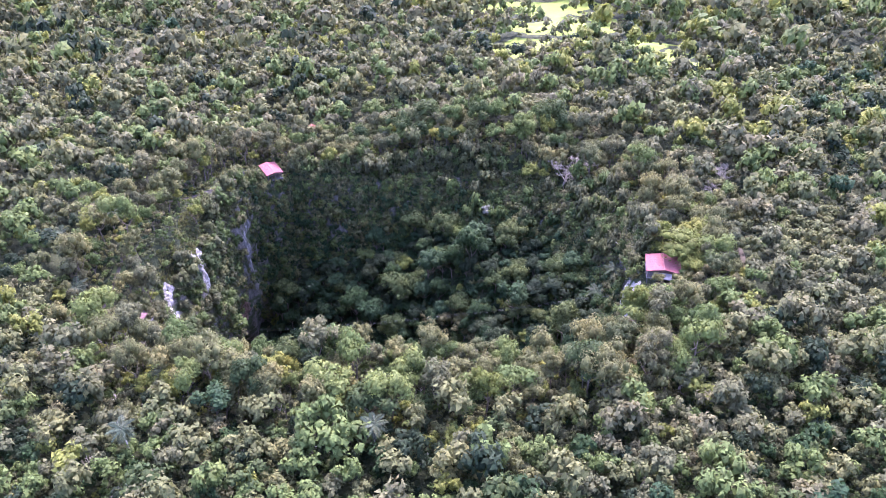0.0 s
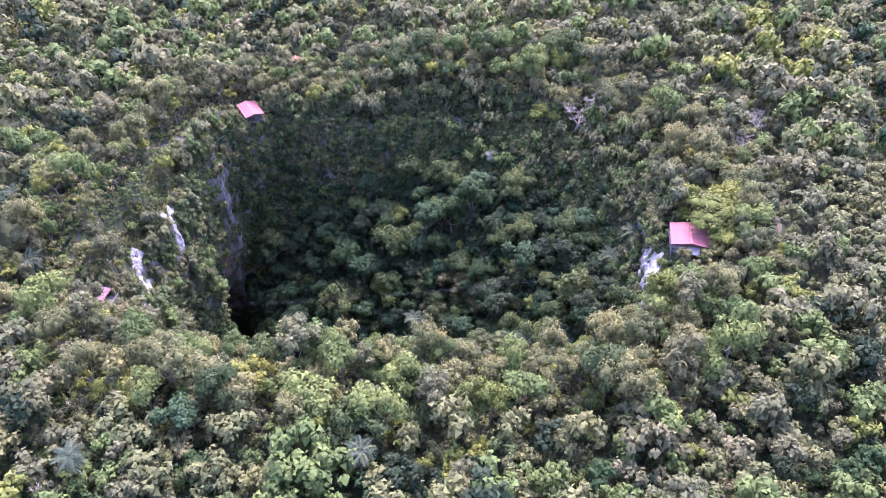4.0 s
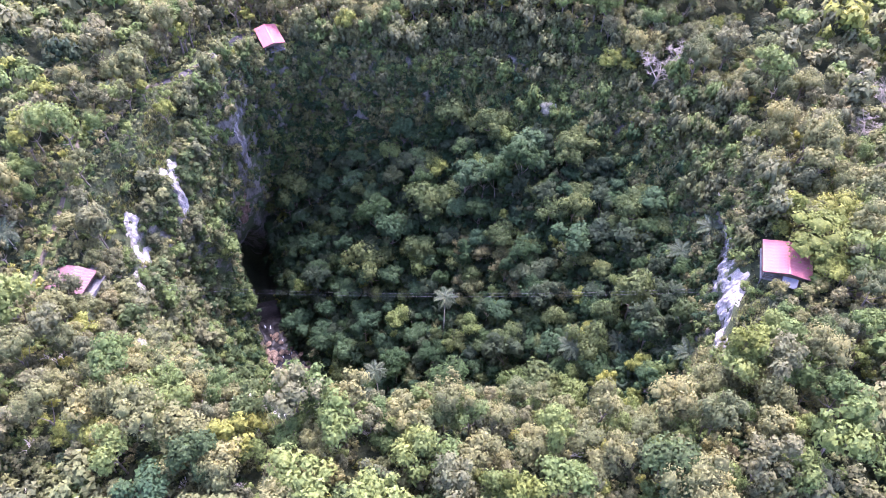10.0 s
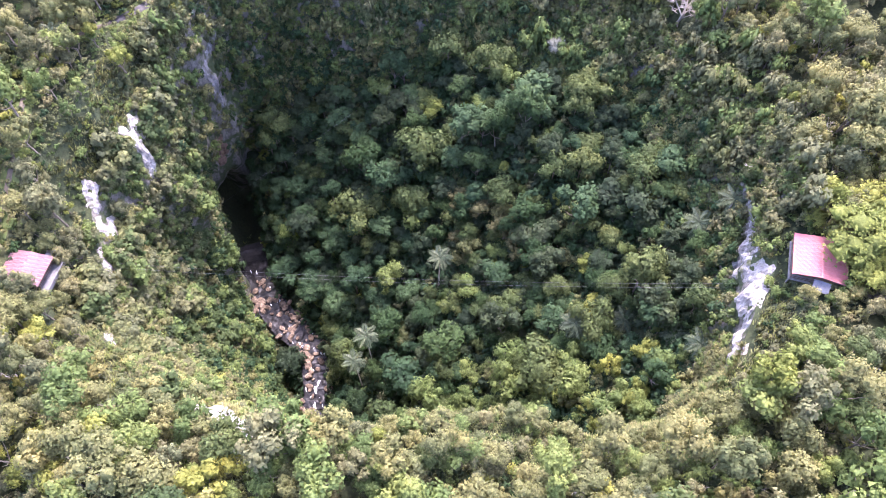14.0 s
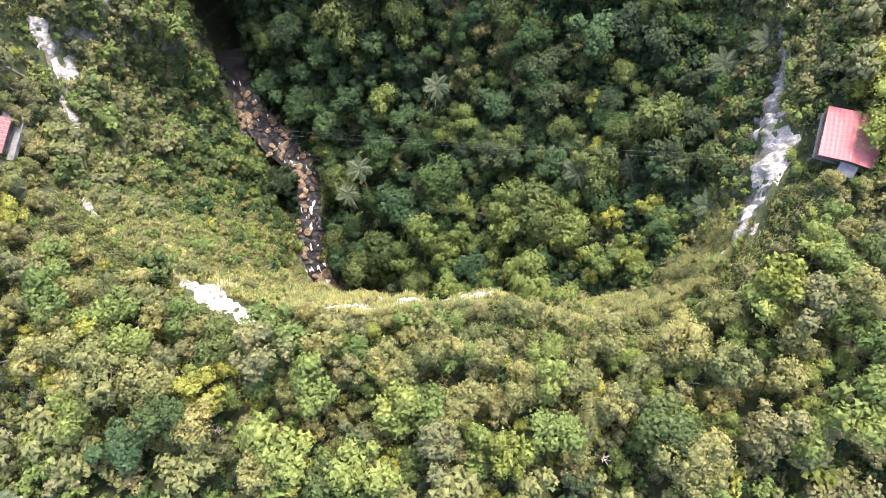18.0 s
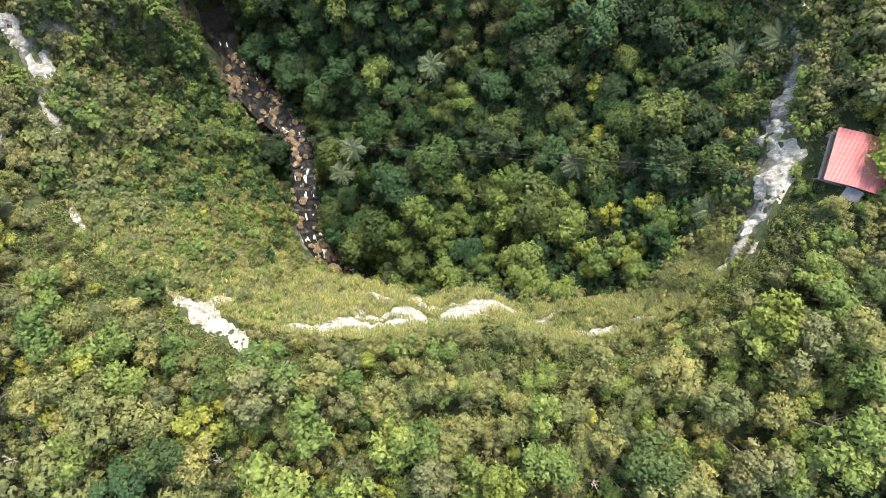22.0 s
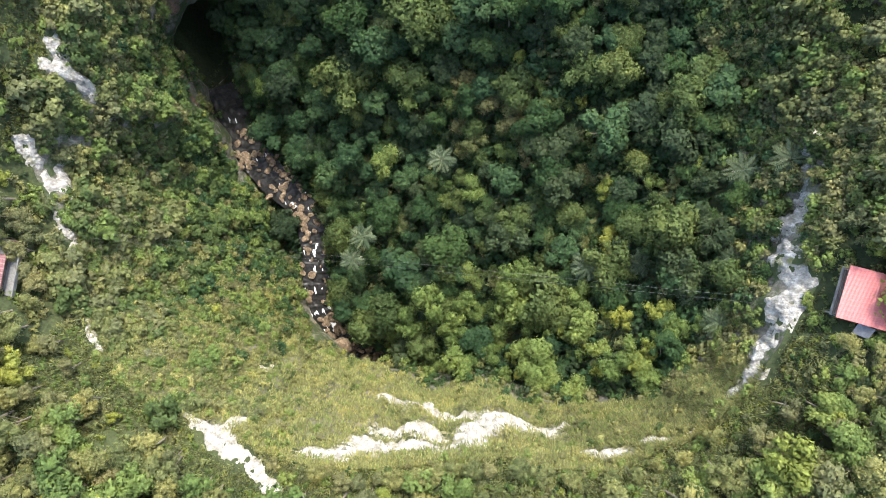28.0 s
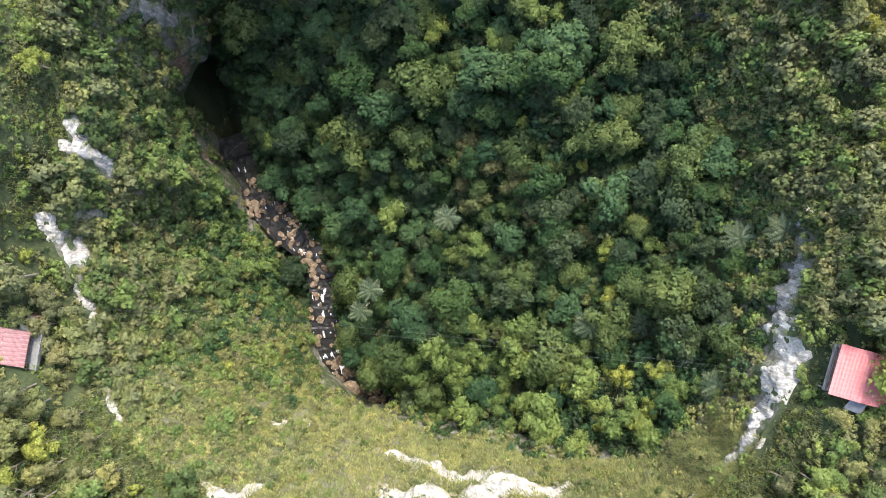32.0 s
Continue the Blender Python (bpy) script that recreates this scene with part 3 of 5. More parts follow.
# bare rock: from and to on the sheet (angle, v), half width, stone
ROCKS = [
    (-104, 1.94, -98, 1.92, 2.0, "south"), (-98, 1.92, -92, 1.87, 3.4, "south"), (-95, 1.85, -86, 1.86, 3.6, "south"), (-92, 1.76, -82, 1.76, 3.9, "south"), (-86, 1.86, -74, 1.85, 3.9, "south"),
    (-82, 1.75, -71, 1.74, 3.9, "south"), (-74, 1.80, -66, 1.70, 3.6, "south"), (-70, 1.68, -61, 1.60, 3.4, "south"),
    (-93, 1.57, -84, 1.60, 1.8, "south"), (-84, 1.60, -73, 1.63, 3.1, "south"), (-57, 1.82, -53, 1.88, 2.0, "south"), (-49, 1.88, -43, 1.92, 1.3, "south"), (-120, 1.60, -113, 1.52, 1.6, "south"),
    (-124, 1.98, -119, 2.02, 1.4, "scar"), (-119, 2.02, -112, 2.18, 2.1, "scar"), (-112, 2.18, -105.8, 2.40, 1.5, "scar"), (-115.8, 1.90, -117, 2.05, 1.3, "scar"),
    # The grey end of the east face paints in its shaded part
    (0, 1.60, -5.5, 1.60, 2.0, "grey"), (-5.5, 1.60, -11, 1.53, 3.2, "east"), (-11, 1.53, -14.5, 1.66, 2.5, "east"), (-14.5, 1.64, -18.5, 1.84, 3.5, "east"), (-18.5, 1.84, -22, 1.88, 3.4, "east"), (-22, 1.86, -27, 1.82, 3.6, "east"), (-27, 1.82, -31, 1.90, 3.0, "east"), (-31, 1.90, -36, 1.84, 2.0, "east"), (-17.5, 1.95, -20, 1.95, 1.2, "east"),
    (171.5, 1.96, 176.5, 1.86, 2.2, "west"), (175.5, 1.99, 177.5, 1.81, 1.7, "west"), (-173, 2.05, -167, 1.97, 1.9, "west"), (-170, 1.92, -163, 1.92, 1.7, "west"), (-162, 1.98, -153.5, 1.94, 1.2, "west"), (-147, 1.98, -140, 2.02, 0.8, "west"),
    (143.5, 1.81, 149, 1.79, 1.5, "grey"), (149, 1.78, 148, 1.58, 1.7, "grey"), (37, 1.62, 39.5, 1.52, 1.7, "grey"), (166, 1.30, 171, 1.24, 1.6, "clay"), (153, 1.50, 155, 1.38, 2.2, "clay"),
]
ROCK_ENDS = surf(np.array([(a, c) for a, b, c, d, *_ in ROCKS], float), np.array([(b, d) for a, b, c, d, *_ in ROCKS], float))


def rock_value(p, stones=("south", "scar", "east", "west", "grey", "clay")):
    """Above 0 where the cliff is bare; falls by 1 for each half width further off."""
    p = np.asarray(p, float)
    best = np.full(p.shape[:-1], -9.0)
    for (a, b), row in zip(ROCK_ENDS, ROCKS):
        if row[5] in stones:
            u = np.clip(((p - a) @ (b - a)) / np.dot(b - a, b - a), 0, 1)
            best = np.maximum(best, 1 - np.linalg.norm(p - a - u[..., None] * (b - a), axis=-1) / row[4])
    return best


PALMS_IN = [(55.0, 203.5, -29, 1.35), (60.5, 204.8, -29, 1.35), (27, 180, -43.5, 1.3), (39, 181.5, -42.5, 1.2), (55, 185, -35.5, 1.15), (49, 176, -36, 1.15), (52.5, 171, -28, 1.25), (-29, 182, -70, 1.2), (-10, 203, -58.5, 1.2), (-32, 176, -74, 1.15)]
BIG_BARE = [(49, 256, 15), (55, 260, 12), (105, 237, 14), (97, 226, 11)]


def clear_of_bare(x, y, pad=0.0):
    ok = meadow_value(x, y) < 0
    for px, py, *_ in PALMS_IN:
        ok &= np.hypot(x - px, y - py) > 3.2
    for px, py, *_ in BIG_BARE:
        ok &= np.hypot(x - px, y - py) > 4.2
    for bx, by, br in BARE:
        ok &= np.hypot(x - bx, y - by) > br + pad
    return ok


def rock_near(p, pad=0.4):
    return rock_value(p) > -0.25 - 0.25 * pad


def strip_value(x, y):
    """Above 0 on the white scar above the cliff."""
    u, y = np.asarray(x, float), np.asarray(y, float)
    s = (u + 56.5) / 21.0
    return np.where((s > -0.1) & (s < 1.1), 1 - np.abs(y - (146.6 - 10.6 * s)) / 1.9, -9)


# ---- the wood near the rim and on the floor: tree by tree ----
def jitter_grid(rng, x0, x1, y0, y1, step):
    gx, gy = np.meshgrid(np.arange(x0, x1, step), np.arange(y0, y1, step))
    gx = gx + rng.uniform(-0.45, 0.45, gx.shape) * step + (np.arange(gx.shape[0]) % 2)[:, None] * step * 0.5
    gy = gy + rng.uniform(-0.45, 0.45, gy.shape) * step
    return gx.ravel(), gy.ravel()


rng = np.random.default_rng(11)
NEAR_BAND = 27.0
gx, gy = jitter_grid(rng, -130, 110, 105, 320, 4.0)
deg, vv = v_of(gx, gy)
Rr, Ff, Bb, Dd = rim_at(deg)
out = np.hypot(gx - CX, gy - CY) - Rr
pz = surf(deg, vv)
ok = clear_of_bare(gx, gy) & (out > 1.0) & (out < NEAR_BAND) & (strip_value(gx, gy) < -1.1) & ~rock_near(pz)
tone = fbm(gx / 26.0, gy / 26.0, 0, 71, 3)
south = (deg > -128) & (deg < -22)
RIM_KINDS = ["scrub_tree", "olive_tree", "broadleaf_tree", "feathery_tree", "dry_tree", "yellow_tree", "shade_tree"]
for x, y, z, o, s, tn in zip(gx[ok], gy[ok], pz[ok, 2], out[ok], south[ok], tone[ok]):
    p = np.array([0.20 - 0.1 * tn, 0.22, 0.25 + 0.14 * tn, 0.13, 0.06, 0.08, 0.06])
    p = np.clip(p, 0.02, 1)
    if y < 136:
        p = np.array([0.20, 0.20, 0.28, 0.12, 0.07, 0.10, 0.03])
    if (x > 55 and 165 < y < 262) or x < -78:
        p = np.array([0.27, 0.22, 0.12, 0.22, 0.08, 0.12, 0.0])
    kind = RIM_KINDS[rng.choice(7, p=p / p.sum())]
    if o < (2.6 if s else 2.5):
        if s and rng.random() < 0.35:
            continue
        kind = "shrub"
    if 60 < x < 74 and 163 < y < 177:
        kind = "shrub"
    if x < -80 and 192 < y < 250 and o < 11:
        if rng.random() < 0.2:
            continue
        kind = ["shrub", "yellow_tree", "olive_tree", "shrub", "shrub"][int(rng.integers(5))]
    sc = min(2.1, 1.12 * math.exp(rng.normal() * 0.32)) * (1.1 if o < 9 and s else 1.0)
    plant(kind, x, y, z - 0.15, sc, rng.uniform(0, 360), int(rng.integers(VARIANTS)), 0.0, rng.uniform(0.95, 1.5))

gx, gy = jitter_grid(rng, -95, 70, 135, 290, 3.9)
deg, vv = v_of(gx, gy)
pz = surf(deg, vv)
dr, al = river_gap(gx, gy)
ok = (vv < 0.985) & clear_of_bare(gx, gy) & (dr > 7.0) & ~((gx < -64) & (gy > 218) & (dr < 7)) & ~((gx < -84))
ok &= ~((dr < 7.5) & (gx > -48) & (gy < 160))
tone = fbm(gx / 18.0, gy / 18.0, 0, 75, 3)
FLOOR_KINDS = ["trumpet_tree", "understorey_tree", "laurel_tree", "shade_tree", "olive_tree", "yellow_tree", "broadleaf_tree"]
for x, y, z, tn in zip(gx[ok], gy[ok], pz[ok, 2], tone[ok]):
    # Paler kinds near the south wall put sunlight into the leaf colours
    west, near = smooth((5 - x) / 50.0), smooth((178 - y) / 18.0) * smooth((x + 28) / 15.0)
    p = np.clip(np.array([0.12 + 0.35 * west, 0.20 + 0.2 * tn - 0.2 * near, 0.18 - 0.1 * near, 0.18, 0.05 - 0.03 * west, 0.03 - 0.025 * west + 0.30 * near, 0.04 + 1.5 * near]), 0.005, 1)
    # More dark kinds northwards, standing in for shade on the floor
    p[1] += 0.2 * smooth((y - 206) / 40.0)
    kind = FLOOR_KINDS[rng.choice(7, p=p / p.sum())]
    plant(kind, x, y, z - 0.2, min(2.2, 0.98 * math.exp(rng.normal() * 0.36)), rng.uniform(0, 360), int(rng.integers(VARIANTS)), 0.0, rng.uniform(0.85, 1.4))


# ---- the woods further off, as one mass ----
def far_prototypes(rng, leaves, leaf, lobes):
    return [crown_arrays(rng, 2.5, 3.2, lobes, leaves, leaf, 1.6, upright=rng.uniform(0, 0.6), wild=0.34) for k in range(6)]


def mass(name, places, scales, protos, choice, tints, turns, tilts=None):
    """Many plants in one mesh: places (n, 3); tints index the leaf materials."""
    vs, ns, qs, ts, qm, tm, off = [], [], [], [], [], [], 0
    for k, (v, q, t, nv) in enumerate(protos):
        idx = np.where(choice == k)[0]
        if not len(idx):
            continue
        c, s = np.cos(turns[idx])[:, None], np.sin(turns[idx])[:, None]
        w = v[None] * scales[idx][:, None, :]
        w = np.stack([w[..., 0] * c - w[..., 1] * s, w[..., 0] * s + w[..., 1] * c, w[..., 2]], -1)
        m = np.stack([nv[None, :, 0] * c - nv[None, :, 1] * s, nv[None, :, 0] * s + nv[None, :, 1] * c, nv[None, :, 2] + 0 * c], -1)
        if tilts is not None:
            # lean each plant so that its own up follows the slope
            up = tilts[idx]
            side = unit(np.cross(up, np.array([0.13, 0.37, 0.9])))
            fore = np.cross(side, up)
            w, m = (a[..., 0:1] * side[:, None] + a[..., 1:2] * -fore[:, None] + a[..., 2:3] * up[:, None] for a in (w, m))
        w = w + places[idx][:, None, :]
        base = off + np.arange(len(idx)) * len(v)
        vs.append(w.reshape(-1, 3))
        ns.append(m.reshape(-1, 3))
        qs.append((q[None] + base[:, None, None]).reshape(-1, q.shape[1]))
        qm.append(np.repeat(tints[idx], len(q)))
        if len(t):
            ts.append((t[None] + base[:, None, None]).reshape(-1, 3))
            tm.append(np.repeat(tints[idx], len(t)))
        off += len(v) * len(idx)
    faces = [np.concatenate(qs)] + ([np.concatenate(ts)] if ts else [])
    return new(name, np_mesh(name, np.concatenate(vs), faces, [LEAF[k] for k in TINTS], np.concatenate(qm + tm), True, np.concatenate(ns)))


TINTS = ["olive", "green", "dark", "grey", "yellow", "tan", "fresh", "brown", "straw", "light", "mid"]


def woods(name, label, x0, x1, y0, y1, step, lo, hi, leaves, leaf, lobes, seed):
    rng = np.random.default_rng(seed)
    gx, gy = jitter_grid(rng, x0, x1, y0, y1, step)
    deg, vv = v_of(gx, gy)
    R = rim_at(deg)[0]
    o = np.hypot(gx - CX, gy - CY) - R
    reach = np.abs(gx) < 75 + 0.66 * np.hypot(np.maximum(gy, 0), 118)
    depth = np.hypot(gx, gy)
    ok = (o > NEAR_BAND) & (depth > lo) & (depth <= hi) & reach & clear_of_bare(gx, gy)
    gx, gy, deg, vv = gx[ok], gy[ok], deg[ok], vv[ok]
    p = surf(deg, vv)
    n = len(gx)
    tn, t2 = fbm(gx / 45.0, gy / 45.0, 0, 81, 3), fbm(gx / 60.0, gy / 60.0, 0, 86, 3)
    east = smooth((gx - 10) / 120.0) * smooth((gy - 200) / 80)
    w = np.stack([0.30 + 0 * tn, 0.22 + 0.12 * tn, 0.07 - 0.06 * t2, 0.21 + 0.15 * t2, 0.04 + 0.30 * east * (tn > -0.1), 0.07 + 0.05 * east, 0.0 + 0 * tn, 0.01 + 0.02 * east], -1)
    w = np.clip(w, 0.005, 1)
    cum = np.cumsum(w / w.sum(1, keepdims=True), 1)
    tint = (rng.random(n)[:, None] > cum).sum(1)
    tint = np.where(tint == 1, 9, tint)
    # Swaps the nearer trees to deeper greens; the paler far wood imitates haze
    close = (gy < 112) & np.isin(tint, (0, 3, 5)) & (rng.random(n) < 0.35)
    tint = np.where(close, rng.choice([10, 10, 9, 1], size=n), tint)
    s = np.clip(np.exp(rng.normal(size=n) * 0.36), 0.45, 2.0) * step / 3.6
    sc = np.stack([s, s, s * rng.uniform(0.9, 1.6, n)], -1)
    ob = mass(name, p, sc, far_prototypes(rng, leaves, leaf, lobes), rng.integers(0, 6, n), tint, rng.uniform(0, 6.28, n))
    tagged(ob, label, "woods", kind="stuff")
    return n


woods("near_woods", "mixed green and grey-green wood on the plateau", -230, 230, 60, 330, 3.8, 0, 262, 190, 0.34, 10, 101)
woods("middle_woods", "dense mixed wood on the rolling plateau", -330, 330, 60, 420, 4.6, 262, 395, 84, 0.48, 9, 102)
woods("far_woods", "distant wood on low hills", -520, 520, 150, 700, 5.4, 395, 700, 30, 0.8, 5, 103)
woods("woods_behind", "wood stretching back beneath the flight", -190, 190, -110, 62, 5.0, 0, 400, 40, 0.7, 5, 104)

# ---- plants that cling to the cliff ----
rng = np.random.default_rng(31)
na = 10500
ca, cv = rng.uniform(0, 360, na), 1.0 + rng.uniform(0.0, 1.03, na)
ca[-2400:] = rng.uniform(192, 252, 2400)
ca[-4800:-2400] = rng.uniform(12, 142, 2400)
p0, pa, pb = surf(ca, cv), surf(ca + 0.6, cv), surf(ca, cv + 0.015)
nrm = unit(np.cross(pa - p0, pb - p0))
nrm = np.where((nrm[:, 2:3] < -0.2), -nrm, nrm)
inward = np.stack([CX - p0[:, 0], CY - p0[:, 1], 0 * p0[:, 0]], -1)
nrm = np.where((np.sum(nrm * inward, 1) < 0)[:, None] & (np.abs(nrm[:, 2]) < 0.5)[:, None], -nrm, nrm)
cave = (ca > 145) & (ca < 161) & (cv < 1.38)
bald = (ca > 238) & (ca < 328) & (cv > 1.28) & (rng.random(na) < 0.74)
keep = ~rock_near(p0) & ~cave & ~bald & ~((river_gap(p0[:, 0], p0[:, 1])[0] < 4.6) & (p0[:, 2] < -88)) & (fbm(p0[:, 0] / 7.0, p0[:, 1] / 7.0, p0[:, 2] / 12.0, 91, 3) > -0.75)
p0, nrm, cv, ca = p0[keep], nrm[keep], cv[keep], ca[keep]
up = unit(nrm * 0.75 + np.array([0, 0, 0.65]))
nn = len(p0)
s = np.clip(0.60 * np.exp(rng.normal(size=nn) * 0.36), 0.25, 1.1)
# Leaf mix leans pale, lightening plants that get little sun
wt = np.array([0.22, 0.16, 0.06, 0.16, 0.004, 0.01, 0.16, 0.0, 0.0, 0.24])
protos = [(v - np.array([0, 0, 2.4]), q, t, nv) for v, q, t, nv in far_prototypes(rng, 64, 0.36, 7)]
cliff_tint = rng.choice(10, size=nn, p=wt / wt.sum())
grassy = (ca > 213) & (ca < 335) & (cv > np.where(ca > 236, 1.15, 1.45) + 0.25 * rng.random(nn))
s = np.where(grassy, np.minimum(s, 0.62), s)
outer = rng.random(nn) < smooth((cv - 1.35) / 0.45) * np.where((ca > 55) & (ca < 145), 0.45, 0.9)
cliff_tint = np.where(outer, rng.choice([0, 0, 3, 9, 9, 3, 10, 0, 9, 10], size=nn), cliff_tint)
cliff_tint = np.where(grassy, rng.choice([0, 8, 8, 9, 9, 0, 3, 10, 0, 10, 3], size=nn), cliff_tint)
ob = mass("cliff_plants", p0, np.stack([s, s, s * rng.uniform(0.8, 1.5, nn)], -1), protos, rng.integers(0, 6, nn), cliff_tint, rng.uniform(0, 6.28, nn), up)
tagged(ob, "shrubs, ferns and vines clinging to the cliff", "cliff plants", kind="stuff")

# taller trees that lean out of the cliff and the steep slopes
def cliff_trees(name, label, seed, count, d0, d1, v0, v1, size, tall, spread, low_tints, high_tints, leaves):
    rng = np.random.default_rng(seed)
    ca, cv = rng.uniform(d0, d1, count), rng.uniform(v0, v1, count)
    p0 = surf(ca, cv)
    gap = fbm(p0[:, 0] / 9.0, p0[:, 1] / 9.0, p0[:, 2] / 9.0, 93, 3)
    keep = ~rock_near(p0, 1.2) & (gap > np.where((ca > 220) & (ca < 300), 0.2, -0.5)) & ~((river_gap(p0[:, 0], p0[:, 1])[0] < 6.5) & (p0[:, 2] < -85))
    keep &= ~((ca > 145) & (ca < 161) & (cv < 1.42)) & clear_of_bare(p0[:, 0], p0[:, 1])
    p0, cv, ca = p0[keep], cv[keep], ca[keep]
    n = len(p0)
    s = np.clip(size * np.exp(rng.normal(size=n) * 0.36), 0.35, 1.6) * np.where((ca > 216) & (ca < 300), 0.85, 1.0)
    # East wall takes the pale tints too, to brighten its shaded plants
    low = rng.random(n) > smooth((cv - spread[0] + 0.4 * (ca < 48)) / spread[1])
    tint = np.where(low, rng.choice(low_tints, size=n), rng.choice(high_tints, size=n))
    ob = mass(name, p0 - np.array([0, 0, 1.2]), np.stack([s, s, s * rng.uniform(*tall, n)], -1), far_prototypes(rng, leaves, 0.34, 11), rng.integers(0, 6, n), tint, rng.uniform(0, 6.28, n))
    return tagged(ob, label, "slope trees", kind="stuff")


cliff_trees("slope_trees", "bushy green and olive trees rooted in the steep slope", 33, 2300, 160, 246, 1.06, 2.02, 0.85, (0.9, 1.4), (1.3, 0.5), [9, 10, 10, 6, 1, 9], [0, 0, 3, 3, 9, 9, 10, 10, 0, 3], 190)
# Pale leaf tints here make up for the far wall's weak light
cliff_trees("wall_trees", "slender trees and creepers hanging on the far cliff", 35, 2300, -12, 160, 1.04, 2.7, 0.62, (1.2, 2.2), (1.45, 0.45), [10, 9, 9, 6, 10, 1, 0], [0, 0, 3, 3, 9, 9, 0, 3], 120)


# ---- undergrowth and grass ----
def low_growth(name, label, x, y, sizes, protos, weights, seed, lift=0.0):
    rng = np.random.default_rng(seed)
    deg, vv = v_of(x, y)
    p = surf(deg, vv) + np.array([0, 0, lift])
    n = len(x)
    s = rng.uniform(*sizes, n)
    w = np.array(weights)
    ob = mass(name, p, np.stack([s, s, s * rng.uniform(0.7, 1.4, n)], -1), protos, rng.integers(0, len(protos), n), rng.choice(10, size=n, p=w / w.sum()), rng.uniform(0, 6.28, n))
    return tagged(ob, label, "undergrowth", kind="stuff")


def tuft(rng, blades, height, spread):
    """A tuft of arching blades."""
    a = rng.uniform(0, 6.28, blades)
    base = np.stack([np.cos(a), np.sin(a), 0 * a], -1) * rng.uniform(0, spread, (blades, 1))
    tip = base * 2.2 + np.stack([0 * a, 0 * a, rng.uniform(0.5, 1.0, blades) * height], -1)
    side = np.stack([-np.sin(a), np.cos(a), 0 * a], -1) * 0.075 * height
    mid = (base + tip) / 2 + np.array([0, 0, 0.16 * height])
    v = np.stack([base, mid - side, tip, mid + side], 1).reshape(-1, 3)
    out = unit(np.stack([np.cos(a) * 0.5, np.sin(a) * 0.5, 1 + 0 * a], -1))
    return v, np.arange(blades * 4).reshape(-1, 4), np.zeros((0, 3), int), np.repeat(out, 4, axis=0)


rng = np.random.default_rng(41)
bushes = [(v - np.array([0, 0, 2.0]), q, t, nv) for v, q, t, nv in far_prototypes(rng, 64, 0.42, 7)]
gx, gy = jitter_grid(rng, -130, 110, 105, 320, 2.15)
deg, vv = v_of(gx, gy)
o = np.hypot(gx - CX, gy - CY) - rim_at(deg)[0]
def on_slope(deg, o):
    ridge = ((deg > 152) | (deg < -170)) & (o < 12)
    return ((deg > -146) & (deg < -15) & (o < rim_at(deg)[2] * 1.05)) | ridge


slope = on_slope(deg, o)
ok = (o > 0.3) & (o < NEAR_BAND + 3) & ~slope & clear_of_bare(gx, gy, -3.6) & ~rock_near(surf(deg, vv))
low_growth("undergrowth", "tangled shrubs and saplings between the trees", gx[ok], gy[ok], (0.38, 0.8), bushes, (0.30, 0.06, 0.05, 0.16, 0.06, 0.03, 0.03, 0.01, 0.06, 0.24), 42)
gx, gy = jitter_grid(rng, -125, 115, 84, 152, 2.7)
deg, vv = v_of(gx, gy)
o = np.hypot(gx - CX, gy - CY) - rim_at(deg)[0]
ok = o > NEAR_BAND + 2
low_growth("brushwood", "dense brush filling the gaps under the plateau wood", gx[ok], gy[ok], (0.45, 0.9), bushes, (0.22, 0.16, 0.12, 0.10, 0.03, 0.03, 0.03, 0.02, 0.02, 0.22), 46)
gx, gy = jitter_grid(rng, -112, 66, 105, 252, 1.35)
deg, vv = v_of(gx, gy)
o = np.hypot(gx - CX, gy - CY) - rim_at(deg)[0]
ok = (o > -0.3) & on_slope(deg, o) & clear_of_bare(gx, gy, -3.6) & ~rock_near(surf(deg, vv))
low_growth("slope_scrub", "low yellow-green scrub on the slope above the cliff", gx[ok], gy[ok], (0.16, 0.5), bushes, (0.26, 0.04, 0.0, 0.16, 0.08, 0.03, 0.0, 0.0, 0.12, 0.34), 45)
gx, gy = jitter_grid(rng, -98, 70, 132, 292, 2.3)
deg, vv = v_of(gx, gy)
dr, al = river_gap(gx, gy)
ok = (vv < 1.0) & (dr > 3.8) & ~((gx > -42) & (gy < 149) & (dr < 7)) & ~((gx < -70) & (gy > 218) & (dr < 6))
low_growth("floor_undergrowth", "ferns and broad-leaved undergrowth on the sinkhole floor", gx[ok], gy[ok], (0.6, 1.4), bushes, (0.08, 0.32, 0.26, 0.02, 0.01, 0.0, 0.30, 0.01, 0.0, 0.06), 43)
gx, gy = jitter_grid(rng, -110, 62, 108, 250, 0.66)
deg, vv = v_of(gx, gy)
Rr, Ff, Bb, Dd = rim_at(deg)
o = np.hypot(gx - CX, gy - CY) - Rr
thick = fbm(gx / 7.0, gy / 7.0, 0, 95, 3)
ok = (o > -0.5) & (o < Bb * 1.0 + 4 * thick) & (((deg > -146) & (deg < -15)) | (deg > 155) | (deg < -172)) & clear_of_bare(gx, gy, -3.6) & (rock_value(surf(deg, vv)) < -0.2) & (thick > -0.8)
tufts = [tuft(rng, 11, 1.2, 0.6) for k in range(5)]
low_growth("dry_grass", "tall yellow-green grass on the slope above the cliff", gx[ok], gy[ok], (0.6, 1.3), tufts, (0.22, 0.0, 0.0, 0.10, 0.12, 0.05, 0.0, 0.0, 0.45, 0.16), 44)


